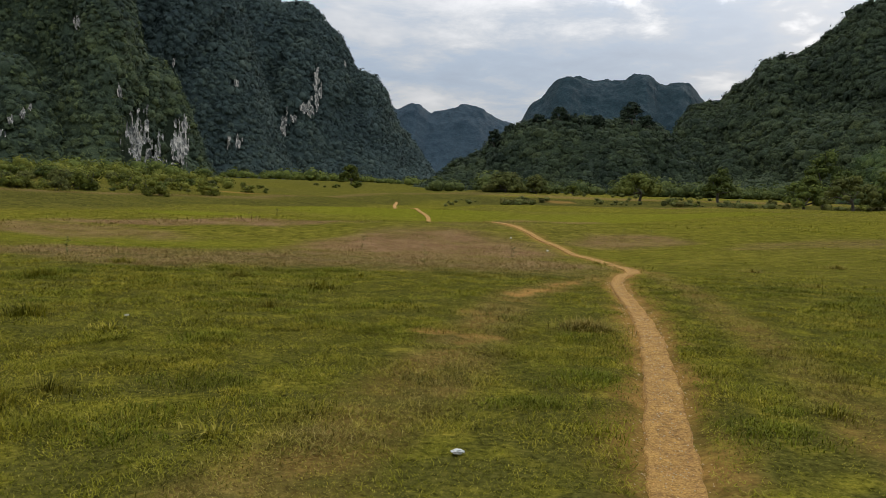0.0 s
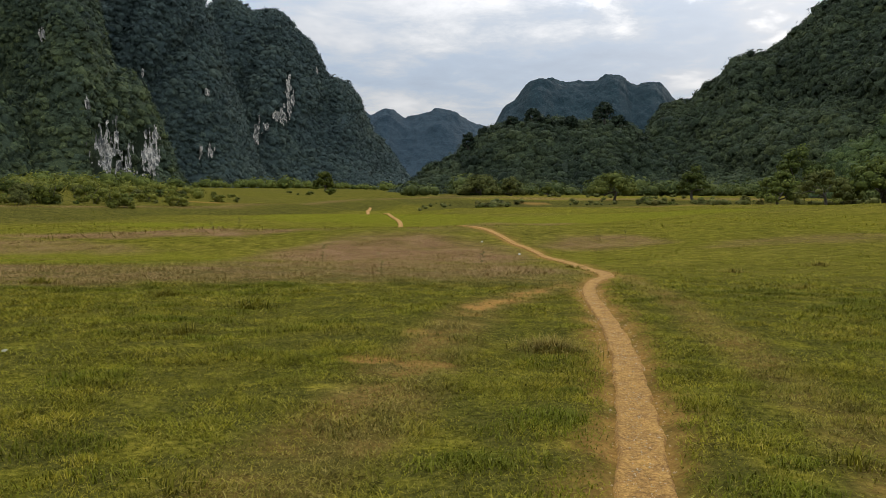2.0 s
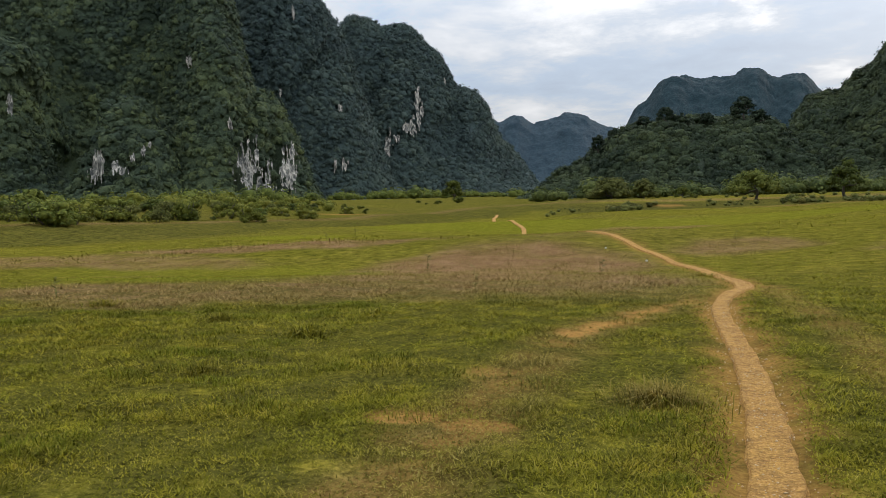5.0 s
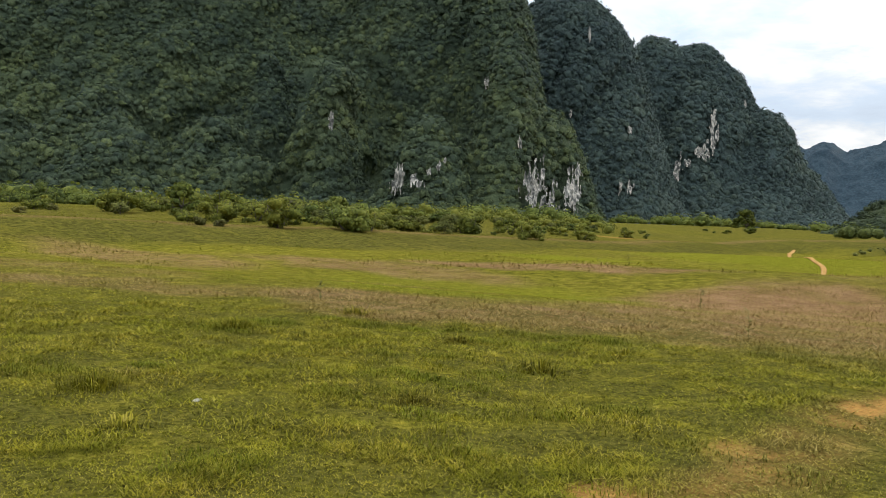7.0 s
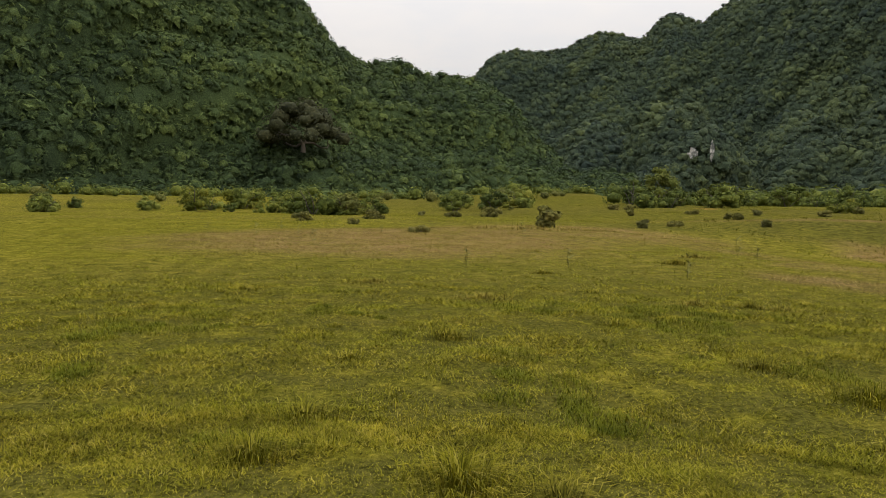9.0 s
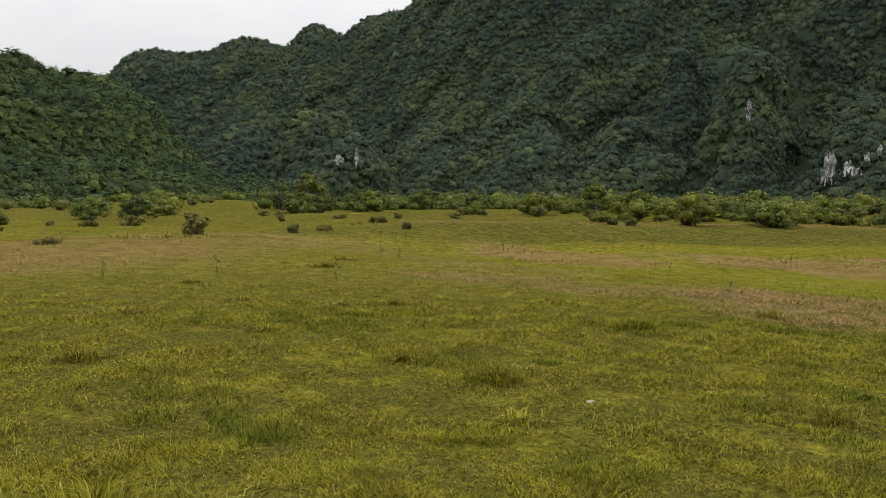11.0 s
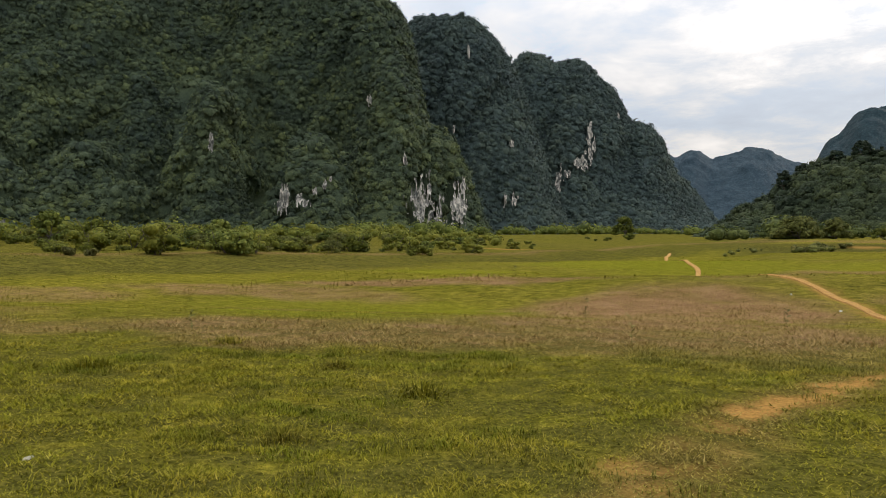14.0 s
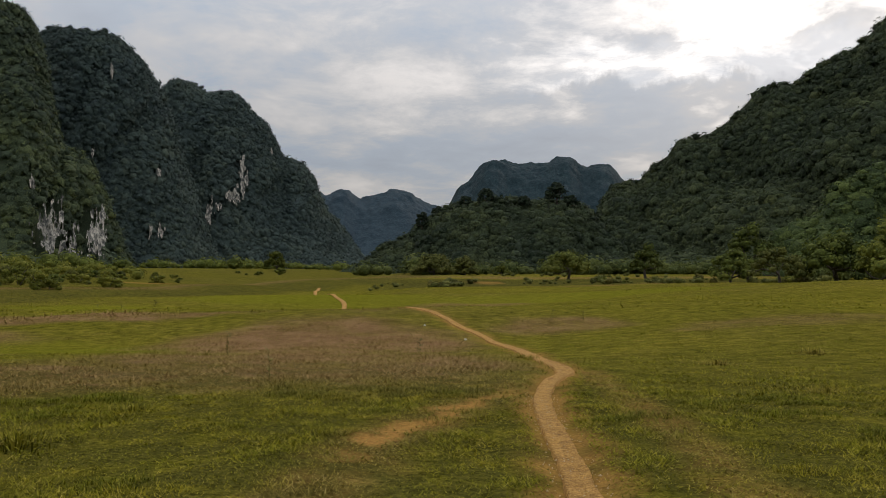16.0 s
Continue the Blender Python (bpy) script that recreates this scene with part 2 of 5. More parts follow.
def hill_z(x, y, key):
    size, foot = FOLDS[key]
    total = np.zeros(np.shape(x))
    for cx, cy, top, wide, deep, power, a in HILLS[key]:
        dx, dy = x - cx, y - cy
        across = dx * math.cos(a) + dy * math.sin(a)
        out = -dx * math.sin(a) + dy * math.cos(a)
        r = np.sqrt((across / wide) ** 2 + (out / deep) ** 2)
        total = total + np.maximum((top + 3.5 * size) * np.exp(-(r**power) * 0.8), 1e-3) ** 9
    h = total ** (1 / 9)
    n = fbm(x / (38 * size), y / (38 * size), 4, 31) - 0.5
    h = h * (1 + 0.14 * n) - 4.5 * size + 3.5 * size * n * smooth(2 * size, 30 * size, h)
    if foot:
        h = (h + 6) * smooth(foot, foot + 45 * size, np.hypot(x - 1, y - 4.8) + 14 * size * n) - 6
    return h


# ---------------------------------------------------------------- plan of the meadow
TRAIL = [(0.3, -6, 0.34), (0.84, 0, 0.42), (1.06, 2.6, 0.42), (1.25, 4.19, 0.41), (1.40, 4.95, 0.39), (1.71, 6.32, 0.35), (2.23, 8.86, 0.32), (2.61, 11.3, 0.28), (2.95, 14.3, 0.26),
         (3.33, 16.4, 0.27), (3.9, 18.4, 0.32), (4.42, 19.9, 0.40), (4.72, 22.5, 0.38), (4.9, 25.4, 0.36), (5.1, 31, 0.36), (4.75, 35.5, 0.34), (3.85, 39.5, 0.34), (2.95, 43.0, 0.34),
         (1.6, 47.5, 0.36), (-0.6, 56, 0.36), (-2.2, 65, 0.36), (-2.72, 73.2, 0.42), (-3.2, 76.5, 0.42), (-4.0, 79.8, 0.4), (-6.5, 95, 0.42), (-9.3, 118, 0.5), (-10.9, 138, 0.6),
         (-11.3, 147, 0.5)]
SIDE_TRACK = [(-1.6, 2.4), (-1.1, 3.9), (-0.7, 5.1), (-0.3, 6.3), (0.0, 7.6), (0.15, 8.6), (0.55, 10.4), (0.95, 12.3), (1.75, 14.2), (2.5, 15.6), (3.3, 17.4)]
FAINT_TRACK = [(2.6, 3.0), (3.0, 5.2), (3.3, 7.0), (3.6, 9.5), (4.0, 13.0), (4.4, 17.0), (4.8, 19.5)]
# bare earth: x, y, half length, half width, turn in degrees
BARE = [(-0.2, 8.92, 0.30, 0.26, 15, 0.85), (0.32, 8.70, 0.32, 0.22, 15, 0.75), (0.2, 8.3, 0.24, 0.14, 60, 0.55), (0.3, 10.4, 0.40, 0.20, 50, 0.55), (0.2, 7.95, 0.28, 0.16, 60, 0.4), (1.08, 12.9, 0.48, 0.24, 52), (2.0, 14.8, 0.50, 0.25, 30), (2.4, 15.4, 0.42, 0.22, 45), (0.55, 10.7, 0.55, 0.24, 30, 0.42), (0.32, 9.6, 0.7, 0.2, 70, 0.42), (0.82, 12.0, 0.6, 0.2, 65, 0.5), (1.53, 13.8, 0.85, 0.20, 55, 0.9), (-0.2, 7.3, 0.7, 0.25, 70, 0.32), (2.75, 16.1, 0.7, 0.2, 60, 0.6), (-0.75, 5.0, 0.4, 0.12, 65, 0.2), (-0.35, 6.2, 0.4, 0.12, 65, 0.25)]
# earth showing on the banks at the meadow's far edges
FAR_EARTH = [(23, 171, 3.2, 2.2, -6), (-33, 126, 4, 3, 10), (-38, 128, 3, 3, 10), (-82, 46, 4, 1.2, 0)]
# dry reddish grass in seed: x, y, half length, half width, turn, strength
DRY = [(-0.6, 22.5, 4.6, 6.2, 0, 1), (-6.3, 17.6, 4.2, 2.3, 12, 1), (-1.2, 33, 5.0, 7.5, 0, 1), (0.6, 54, 5.5, 10, 0, .9), (-13.5, 42.3, 7.5, 1.5, 12, .9), (-22, 38, 9, 2.2, -8, .65),
       (-12.0, 15.6, 4.2, 1.1, 8, .6), (-19, 18.5, 6, 1.6, -10, .4), (-33, 33, 7, 3.4, 0, .6), (-30, 6, 9, 8, 0, .55), (8.4, 38.2, 2.8, 2.4, 0, .7), (7, 68, 4.5, 4.5, 0, .7), (-25, 22, 9, 2.2, 10, .3),
       (-38, 16, 7, 8, 0, .5), (16, 34, 4, 2, 0, .35), (-10.5, 24.5, 3.0, 1.5, 20, .35),
       (32, 112, 16, 2.2, -16, .55), (58, 196, 46, 12, -14, .5), (20, 212, 22, 12, 0, .35)]


# fresh bright grass in the damp hollows
LUSH = [(-12, 61, 14, 6, -12, 0.75), (-9, 30, 5, 3.2, 10, 0.6), (-15, 34, 6, 2.6, 0, 0.4), (12, 72, 22, 7, 10, 0.5), (-8.5, 21.5, 3.2, 1.2, 10, 0.6), (-7, 78, 12, 5, 0, 0.6)]


def lush_of(x, y):
    wx, wy = x + 2.4 * (fbm(x / 4, y / 4, 3, 161) - 0.5), y + 2.4 * (fbm(x / 4, y / 4, 3, 167) - 0.5)
    return patches(wx, wy, LUSH)


def rank_of(x, y):
    """Long rank grass on the faces of the terrace bank and of the bank before the far field."""
    past = -0.964 * (x + 29.4) + 0.265 * (y - 70.1) + 2.5 * (fbm(x / 5, y / 5, 3, 171) - 0.5)
    near = 0.85 * smooth(-3, 2, past) * np.maximum(smooth(15, 8, past), 0.62) * smooth(8, 40, y + 0.2 * past) * (0.5 + 0.8 * fbm(x / 2.5, y / 1.2, 3, 173)).clip(0, 1)
    d, turn = np.hypot(x - 1, y - 4.8), np.degrees(np.arctan2(1 - x, y - 4.8))
    bank = smooth(116, 128, d) * smooth(180, 172, d) * smooth(4, -2, turn) * smooth(-40, -28, turn) * (0.45 + 0.9 * fbm(x / 4, y / 4, 3, 177)).clip(0, 1)
    return np.maximum(near, bank)


def line_dist(x, y, pts):
    best = np.full(np.shape(x), 1e9)
    for a, b in zip(pts[:-1], pts[1:]):
        ax, ay, bx, by = a[0], a[1], b[0], b[1]
        t = np.clip(((x - ax) * (bx - ax) + (y - ay) * (by - ay)) / ((bx - ax) ** 2 + (by - ay) ** 2), 0, 1)
        best = np.minimum(best, np.hypot(x - ax - t * (bx - ax), y - ay - t * (by - ay)))
    return best


def patches(x, y, rows):
    total = np.zeros(np.shape(x))
    for cx, cy, a, b, turn, *more in rows:
        c, s = math.cos(radians(turn)), math.sin(radians(turn))
        u, v = (x - cx) * c + (y - cy) * s, -(x - cx) * s + (y - cy) * c
        r = np.sqrt((u / a) ** 2 + (v / b) ** 2)
        total = np.maximum(total, smooth(1.35, 0.65, r) * (more[0] if more else 1))
    return total


def lit_lip_of(x, y):
    """The lit rim along the top of the terrace bank, painted as dry grass."""
    past = -0.964 * (x + 29.4) + 0.265 * (y - 70.1) + 1.5 * (fbm(x / 6, y / 6, 3, 175) - 0.5)
    return np.exp(-(((past - 12) / 1.6) ** 2)) * smooth(20, 45, y)


def dry_of(x, y):
    warp = 1.6
    wx, wy = x + warp * (fbm(x / 3, y / 3, 3, 61) - 0.5) * 2, y + warp * (fbm(x / 3, y / 3, 3, 67) - 0.5) * 2
    worn = np.maximum(0.55 * smooth(0.7, 0.1, line_dist(x, y, SIDE_TRACK)), 0.35 * smooth(0.5, 0.1, line_dist(x, y, FAINT_TRACK)))
    # seed patches and worn tracks, with the bank's lit rim painted in as dry colour
    return np.clip(np.maximum(patches(wx, wy, DRY) * (0.48 + 0.85 * fbm(x / 1.3, y / 1.3, 3, 71)), worn * (0.2 + 1.0 * fbm(x / 0.5, y / 0.5, 3, 73)) + 0.5 * lit_lip_of(x, y)), 0, 1)


def bare_of(x, y):
    n = fbm(x / 0.35, y / 0.35, 4, 83)
    wx, wy = x + 0.35 * (fbm(x / 0.5, y / 0.5, 3, 85) - 0.5), y + 0.5 * (fbm(x / 0.5, y / 0.5, 3, 87) - 0.5)
    strong = patches(wx, wy, BARE)
    track = 0.36 * smooth(0.7, 0.15, line_dist(wx, wy, SIDE_TRACK))
    faint = 0.42 * smooth(0.5, 0.1, line_dist(wx, wy, FAINT_TRACK))
    verge = 0.75 * smooth(0.62, 0.18, line_dist(wx, wy, TRAIL))
    soft = np.maximum(np.maximum(track, faint), verge)
    return np.clip(np.maximum(strong * smooth(0.26, 0.60, n + 0.24 * strong - 0.04), soft * smooth(0.15, 0.75, n * 0.8 + 0.25 * soft)), 0, 1)


def trail_width_dist(x, y):
    pts = [(a, b) for a, b, _ in TRAIL]
    return line_dist(x, y, pts)


def turf_z(x, y):
    """The ground with the small humps of its turf."""
    near = np.hypot(x - 1, y - 4.8)
    return ground_z(x, y) + (fbm(x / 0.45, y / 0.45, 2, 41) - 0.5) * 0.05 * smooth(40, 8, near) * (1 - bare_of(x, y)) * smooth(0.2, 0.5, trail_width_dist(x, y))


# ---------------------------------------------------------------- materials
def material(name):
    m = bpy.data.materials.new(name)
    m.use_nodes = True
    t = m.node_tree
    b = t.nodes["Principled BSDF"]
    return m, t, b


def attribute(t, name):
    n = t.nodes.new("ShaderNodeAttribute")
    n.attribute_name = name
    return n.outputs["Fac"]


def coords(t):
    return t.nodes.new("ShaderNodeNewGeometry").outputs["Position"]


def bump(t, b, height, strength, dist):
    n = t.nodes.new("ShaderNodeBump")
    n.inputs["Strength"].default_value = strength
    n.inputs["Distance"].default_value = dist
    t.links.new(height, n.inputs["Height"])
    t.links.new(n.outputs[0], b.inputs["Normal"])


def thin_leaf(t, b, col, share):
    """Lets part of the light through, as grass and leaves do."""
    tr = t.nodes.new("ShaderNodeBsdfTranslucent")
    t.links.new(col, tr.inputs["Color"])
    mix = t.nodes.new("ShaderNodeMixShader")
    mix.inputs[0].default_value = share
    t.links.new(b.outputs[0], mix.inputs[1])
    t.links.new(tr.outputs[0], mix.inputs[2])
    t.links.new(mix.outputs[0], t.nodes["Material Output"].inputs["Surface"])


def soil_colours(t, pos):
    big, small = noise_tex(t, pos, 0.9, 4), noise_tex(t, pos, 22, 5, 0.65)
    a = ramp(t, small, [(0.32, (0.15, 0.078, 0.022)), (0.50, (0.32, 0.172, 0.047)), (0.66, (0.47, 0.262, 0.066))])
    return mix_col(t, math_node(t, "MULTIPLY", big, 0.45), a, (0.40, 0.20, 0.062)), small


def make_meadow_material():
    m, t, b = material("meadow_turf")
    pos = coords(t)
    big, mid, fine = noise_tex(t, pos, 0.09, 4), noise_tex(t, pos, 0.9, 5), noise_tex(t, pos, 17, 5, 0.7)
    green = ramp(t, mid, [(0.32, (0.092, 0.081, 0.012)), (0.48, (0.140, 0.117, 0.016)), (0.62, (0.182, 0.145, 0.022)), (0.74, (0.210, 0.152, 0.034))])
    lush = ramp(t, big, [(0.40, (0.172, 0.156, 0.018)), (0.60, (0.132, 0.128, 0.015))])
    green = mix_col(t, 0.55, green, lush)
    tuft = noise_tex(t, pos, 2.4, 6, 0.7)
    green = mix_col(t, 1.0, green, ramp(t, tuft, [(0.36, (0.50, 0.52, 0.55)), (0.50, (0.95, 0.95, 0.95)), (0.62, (1.35, 1.27, 1.25))]), "MULTIPLY")
    speck = ramp(t, fine, [(0.32, (0.30, 0.31, 0.32)), (0.50, (0.92, 0.93, 0.95)), (0.68, (1.6, 1.52, 1.6))])
    wide = noise_tex(t, pos, 0.035, 3)
    green = mix_col(t, ramp(t, wide, [(0.44, (0, 0, 0)), (0.62, (0.75, 0.75, 0.75))]), green, mix_col(t, 1.0, green, (0.97, 0.92, 1.35), "MULTIPLY"))
    green = mix_col(t, 1.0, green, speck, "MULTIPLY")
    green = mix_col(t, attribute(t, "lush"), green, mix_col(t, 1.0, (0.160, 0.158, 0.013), speck, "MULTIPLY"))
    green = mix_col(t, attribute(t, "rank"), green, mix_col(t, 1.0, (0.080, 0.076, 0.017), mix_col(t, 1.0, speck, ramp(t, tuft, [(0.38, (0.55, 0.55, 0.6)), (0.62, (1.4, 1.3, 1.3))]), "MULTIPLY"), "MULTIPLY"))
    seedy = ramp(t, mid, [(0.30, (0.148, 0.088, 0.033)), (0.52, (0.228, 0.132, 0.060)), (0.70, (0.283, 0.166, 0.083))])
    seedy = mix_col(t, 1.0, seedy, speck, "MULTIPLY")
    col = mix_col(t, attribute(t, "dry"), green, seedy)
    # brown thatch, darkened further for the shade between the near blades
    col = mix_col(t, attribute(t, "thatch_shade"), col, mix_col(t, 1.0, (0.078, 0.071, 0.015), speck, "MULTIPLY"))
    soil, grain = soil_colours(t, pos)
    col = mix_col(t, attribute(t, "bare"), col, soil)
    t.links.new(col, b.inputs["Base Color"])
    b.inputs["Roughness"].default_value = 1.0
    b.inputs["Specular IOR Level"].default_value = 0.0
    bump(t, b, fine, 0.7, 0.05)
    return m


def make_trail_material():
    m, t, b = material("trodden_earth")
    pos = coords(t)
    soil, grain = soil_colours(t, pos)
    scuff = noise_tex(t, pos, 6.0, 5, 0.65, 0.6)
    grit = noise_tex(t, pos, 55, 3, 0.6)
    col = mix_col(t, ramp(t, scuff, [(0.40, (0, 0, 0)), (0.66, (0.7, 0.7, 0.7))]), soil, (0.54, 0.30, 0.074))
    col = mix_col(t, 1.0, col, ramp(t, grit, [(0.34, (0.72, 0.69, 0.64)), (0.5, (1.04, 1.04, 1.04)), (0.66, (1.35, 1.36, 1.42))]), "MULTIPLY")
    t.links.new(col, b.inputs["Base Color"])
    b.inputs["Roughness"].default_value = 0.95
    b.inputs["Specular IOR Level"].default_value = 0.15
    both = math_node(t, "ADD", math_node(t, "MULTIPLY", scuff, 1.0), math_node(t, "MULTIPLY", grit, 0.7))
    bump(t, b, both, 1.0, 0.05)
    return m


def island(t):
    return t.nodes.new("ShaderNodeNewGeometry").outputs["Random Per Island"]


def make_blade_material(name, even=0.0, tint=(1.0, 1.0, 1.0)):
    m, t, b = material(name)
    r = island(t)
    pos = coords(t)
    mid = noise_tex(t, pos, 0.8, 3)
    greener = ramp(t, r, [(0.0, (0.055, 0.053, 0.006)), (0.28, (0.152, 0.136, 0.011)), (0.58, (0.234, 0.202, 0.018)), (0.84, (0.290, 0.242, 0.027)), (1.0, (0.365, 0.294, 0.068))])
    greener = mix_col(t, even, greener, (0.205, 0.188, 0.018))
    greener = mix_col(t, ramp(t, mid, [(0.40, (0, 0, 0)), (0.62, (0.8, 0.8, 0.8))]), greener, mix_col(t, 1.0, greener, (0.86, 0.96, 0.80), "MULTIPLY"))
    seedy = ramp(t, r, [(0.0, (0.132, 0.100, 0.022)), (0.35, (0.232, 0.152, 0.050)), (0.75, (0.318, 0.202, 0.082)), (1.0, (0.42, 0.28, 0.125))])
    clump = noise_tex(t, pos, 2.3, 5, 0.68)
    greener = mix_col(t, 1.0, greener, ramp(t, clump, [(0.36, (0.62, 0.65, 0.60)), (0.50, (1.0, 1.0, 0.97)), (0.62, (1.32, 1.27, 1.18))]), "MULTIPLY")
    greener = mix_col(t, attribute(t, "rank"), greener, mix_col(t, 1.0, greener, (0.52, 0.56, 0.75), "MULTIPLY"))
    greener = mix_col(t, attribute(t, "lush"), greener, mix_col(t, 1.0, greener, (1.0, 1.12, 0.9), "MULTIPLY"))
    greener = mix_col(t, 1.0, greener, tint, "MULTIPLY")
    col = mix_col(t, attribute(t, "dry"), greener, seedy)
    t.links.new(col, b.inputs["Base Color"])
    b.inputs["Roughness"].default_value = 0.8
    b.inputs["Specular IOR Level"].default_value = 0.03
    thin_leaf(t, b, col, 0.22)
    return m


def make_leaf_material(name, dark, middle, light, scale=0.05, gloss=0.75, spread=1.0, grain=1.5, crowned=False):
    m, t, b = material(name)
    pos = coords(t)
    r = island(t)
    wide = noise_tex(t, pos, scale, 3)
    near = noise_tex(t, pos, scale * 7, 2)
    mixv = math_node(t, "ADD", math_node(t, "MULTIPLY", wide, 0.9), math_node(t, "MULTIPLY", near, 0.5))
    mixv = math_node(t, "ADD", math_node(t, "SUBTRACT", mixv, 0.2), math_node(t, "MULTIPLY", math_node(t, "SUBTRACT", r, 0.5), 0.5 * spread))
    if not crowned:
        own = t.nodes.new("ShaderNodeObjectInfo").outputs["Random"]
        mixv = math_node(t, "ADD", mixv, math_node(t, "MULTIPLY", math_node(t, "SUBTRACT", own, 0.5), 0.45))
    if crowned:
        mixv = math_node(t, "ADD", math_node(t, "MULTIPLY", mixv, 0.5), math_node(t, "MULTIPLY", attribute(t, "tone"), 0.62))
    col = ramp(t, mixv, [(0.20, dark), (0.52, middle), (0.88, light)])
    leafy = noise_tex(t, pos, grain, 4, 0.7)
    col = mix_col(t, 1.0, col, ramp(t, leafy, [(0.33, (0.58, 0.60, 0.61)), (0.50, (0.96, 0.96, 0.96)), (0.64, (1.48, 1.42, 1.33))]), "MULTIPLY")
    t.links.new(col, b.inputs["Base Color"])
    if crowned:
        bump(t, b, leafy, 1.0, 0.9 / grain)
    b.inputs["Roughness"].default_value = gloss
    b.inputs["Specular IOR Level"].default_value = 0.08
    thin_leaf(t, b, col, 0.12 if crowned else 0.25)
    return m


def make_bark_material():
    m, t, b = material("bark")
    pos = coords(t)
    n = noise_tex(t, pos, 9, 5, 0.7)
    t.links.new(ramp(t, n, [(0.3, (0.035, 0.028, 0.02)), (0.6, (0.11, 0.09, 0.07)), (0.8, (0.17, 0.15, 0.12))]), b.inputs["Base Color"])
    b.inputs["Roughness"].default_value = 0.9
    bump(t, b, n, 0.8, 0.02)
    return m


def make_limestone_material():
    m, t, b = material("limestone")
    pos = coords(t)
    mp = t.nodes.new("ShaderNodeMapping")
    mp.inputs["Scale"].default_value = (1, 1, 0.16)
    t.links.new(pos, mp.inputs[0])
    streak, fine = noise_tex(t, mp.outputs[0], 0.42, 6, 0.65, 0.5), noise_tex(t, pos, 0.4, 6, 0.7)
    col = ramp(t, streak, [(0.40, (0.05, 0.052, 0.045)), (0.49, (0.20, 0.188, 0.155)), (0.60, (0.46, 0.42, 0.35)), (0.74, (0.52, 0.40, 0.28))])
    col = mix_col(t, 1.0, col, ramp(t, fine, [(0.3, (0.35, 0.36, 0.36)), (0.6, (1, 1, 1))]), "MULTIPLY")
    t.links.new(col, b.inputs["Base Color"])
    b.inputs["Roughness"].default_value = 0.9
    bump(t, b, fine, 0.5, 0.4)
    return m


def plain(name, col, rough=0.6):
    m, t, b = material(name)
    n = noise_tex(t, coords(t), 30, 4)
    b.inputs["Specular IOR Level"].default_value = 0.15
    t.links.new(mix_col(t, n, tuple(c * 0.75 for c in col), col), b.inputs["Base Color"])
    b.inputs["Roughness"].default_value = rough
    return m


TURF, EARTH, BLADE = make_meadow_material(), make_trail_material(), make_blade_material("grass_blade")
BLADE_SOFT = make_blade_material("rough_grass_blade", 0.6)
BLADE_RANK = make_blade_material("rank_grass_blade", 0.3, (0.66, 0.74, 0.72))
BARK, LIMESTONE = make_bark_material(), make_limestone_material()
# the dark end of the hill leaves is raised and blued for thin haze
LEAF_HILL = make_leaf_material("hill_leaves", (0.034, 0.050, 0.037), (0.061, 0.082, 0.046), (0.116, 0.140, 0.054), 0.010, grain=1.5, crowned=True)
LEAF_RIGHT = make_leaf_material("slope_leaves", (0.023, 0.037, 0.019), (0.055, 0.081, 0.029), (0.118, 0.152, 0.041), 0.014, grain=2.6, crowned=True)
# the blue of these two far leaf colours is haze mixed in
LEAF_DISTANT_HAZE = make_leaf_material("distant_hazed_leaves", (0.015, 0.033, 0.041), (0.020, 0.041, 0.049), (0.026, 0.049, 0.055), 0.006, grain=0.25, crowned=True)
LEAF_REMOTE_HAZE = make_leaf_material("remote_hazed_leaves", (0.028, 0.050, 0.066), (0.034, 0.058, 0.074), (0.040, 0.065, 0.080), 0.005, grain=0.2, crowned=True)
# tower and spur leaves, with haze painted in as a bluer, flatter range
LEAF_TOWER_HAZE = make_leaf_material("tower_hazed_leaves", (0.038, 0.056, 0.055), (0.054, 0.077, 0.068), (0.080, 0.104, 0.078), 0.010, grain=1.5, crowned=True)
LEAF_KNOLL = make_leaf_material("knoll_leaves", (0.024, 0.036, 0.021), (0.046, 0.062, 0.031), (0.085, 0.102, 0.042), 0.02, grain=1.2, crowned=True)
LEAF_SHRUB = make_leaf_material("shrub_leaves", (0.056, 0.068, 0.011), (0.122, 0.132, 0.020), (0.215, 0.208, 0.034), 0.12, grain=5.0)
LEAF_DARK = make_leaf_material("tree_leaves", (0.05, 0.067, 0.016), (0.105, 0.128, 0.026), (0.185, 0.198, 0.038), 0.1, grain=2.5)
LEAF_EDGE = make_leaf_material("woodland_leaves", (0.034, 0.048, 0.016), (0.068, 0.088, 0.025), (0.12, 0.136, 0.036), 0.1, grain=2.0)
LEAF_TREE = make_leaf_material("meadow_tree_leaves", (0.050, 0.066, 0.014), (0.105, 0.122, 0.025), (0.18, 0.185, 0.04), 0.1, grain=2.5)
LEAF_BROWN = make_leaf_material("brownish_leaves", (0.034, 0.038, 0.019), (0.062, 0.064, 0.030), (0.10, 0.098, 0.044), 0.1, grain=2.0)
LEAF_BUSH = make_leaf_material("bush_leaves", (0.075, 0.073, 0.018), (0.143, 0.132, 0.031), (0.218, 0.19, 0.052), 0.2, grain=5.0)
LEAF_OLIVE = make_leaf_material("olive_leaves", (0.056, 0.066, 0.018), (0.112, 0.118, 0.030), (0.18, 0.178, 0.048), 0.15, grain=4.0)
WEED = make_leaf_material("weed_leaves", (0.08, 0.08, 0.022), (0.15, 0.142, 0.04), (0.23, 0.205, 0.07), 0.9, grain=20.0)


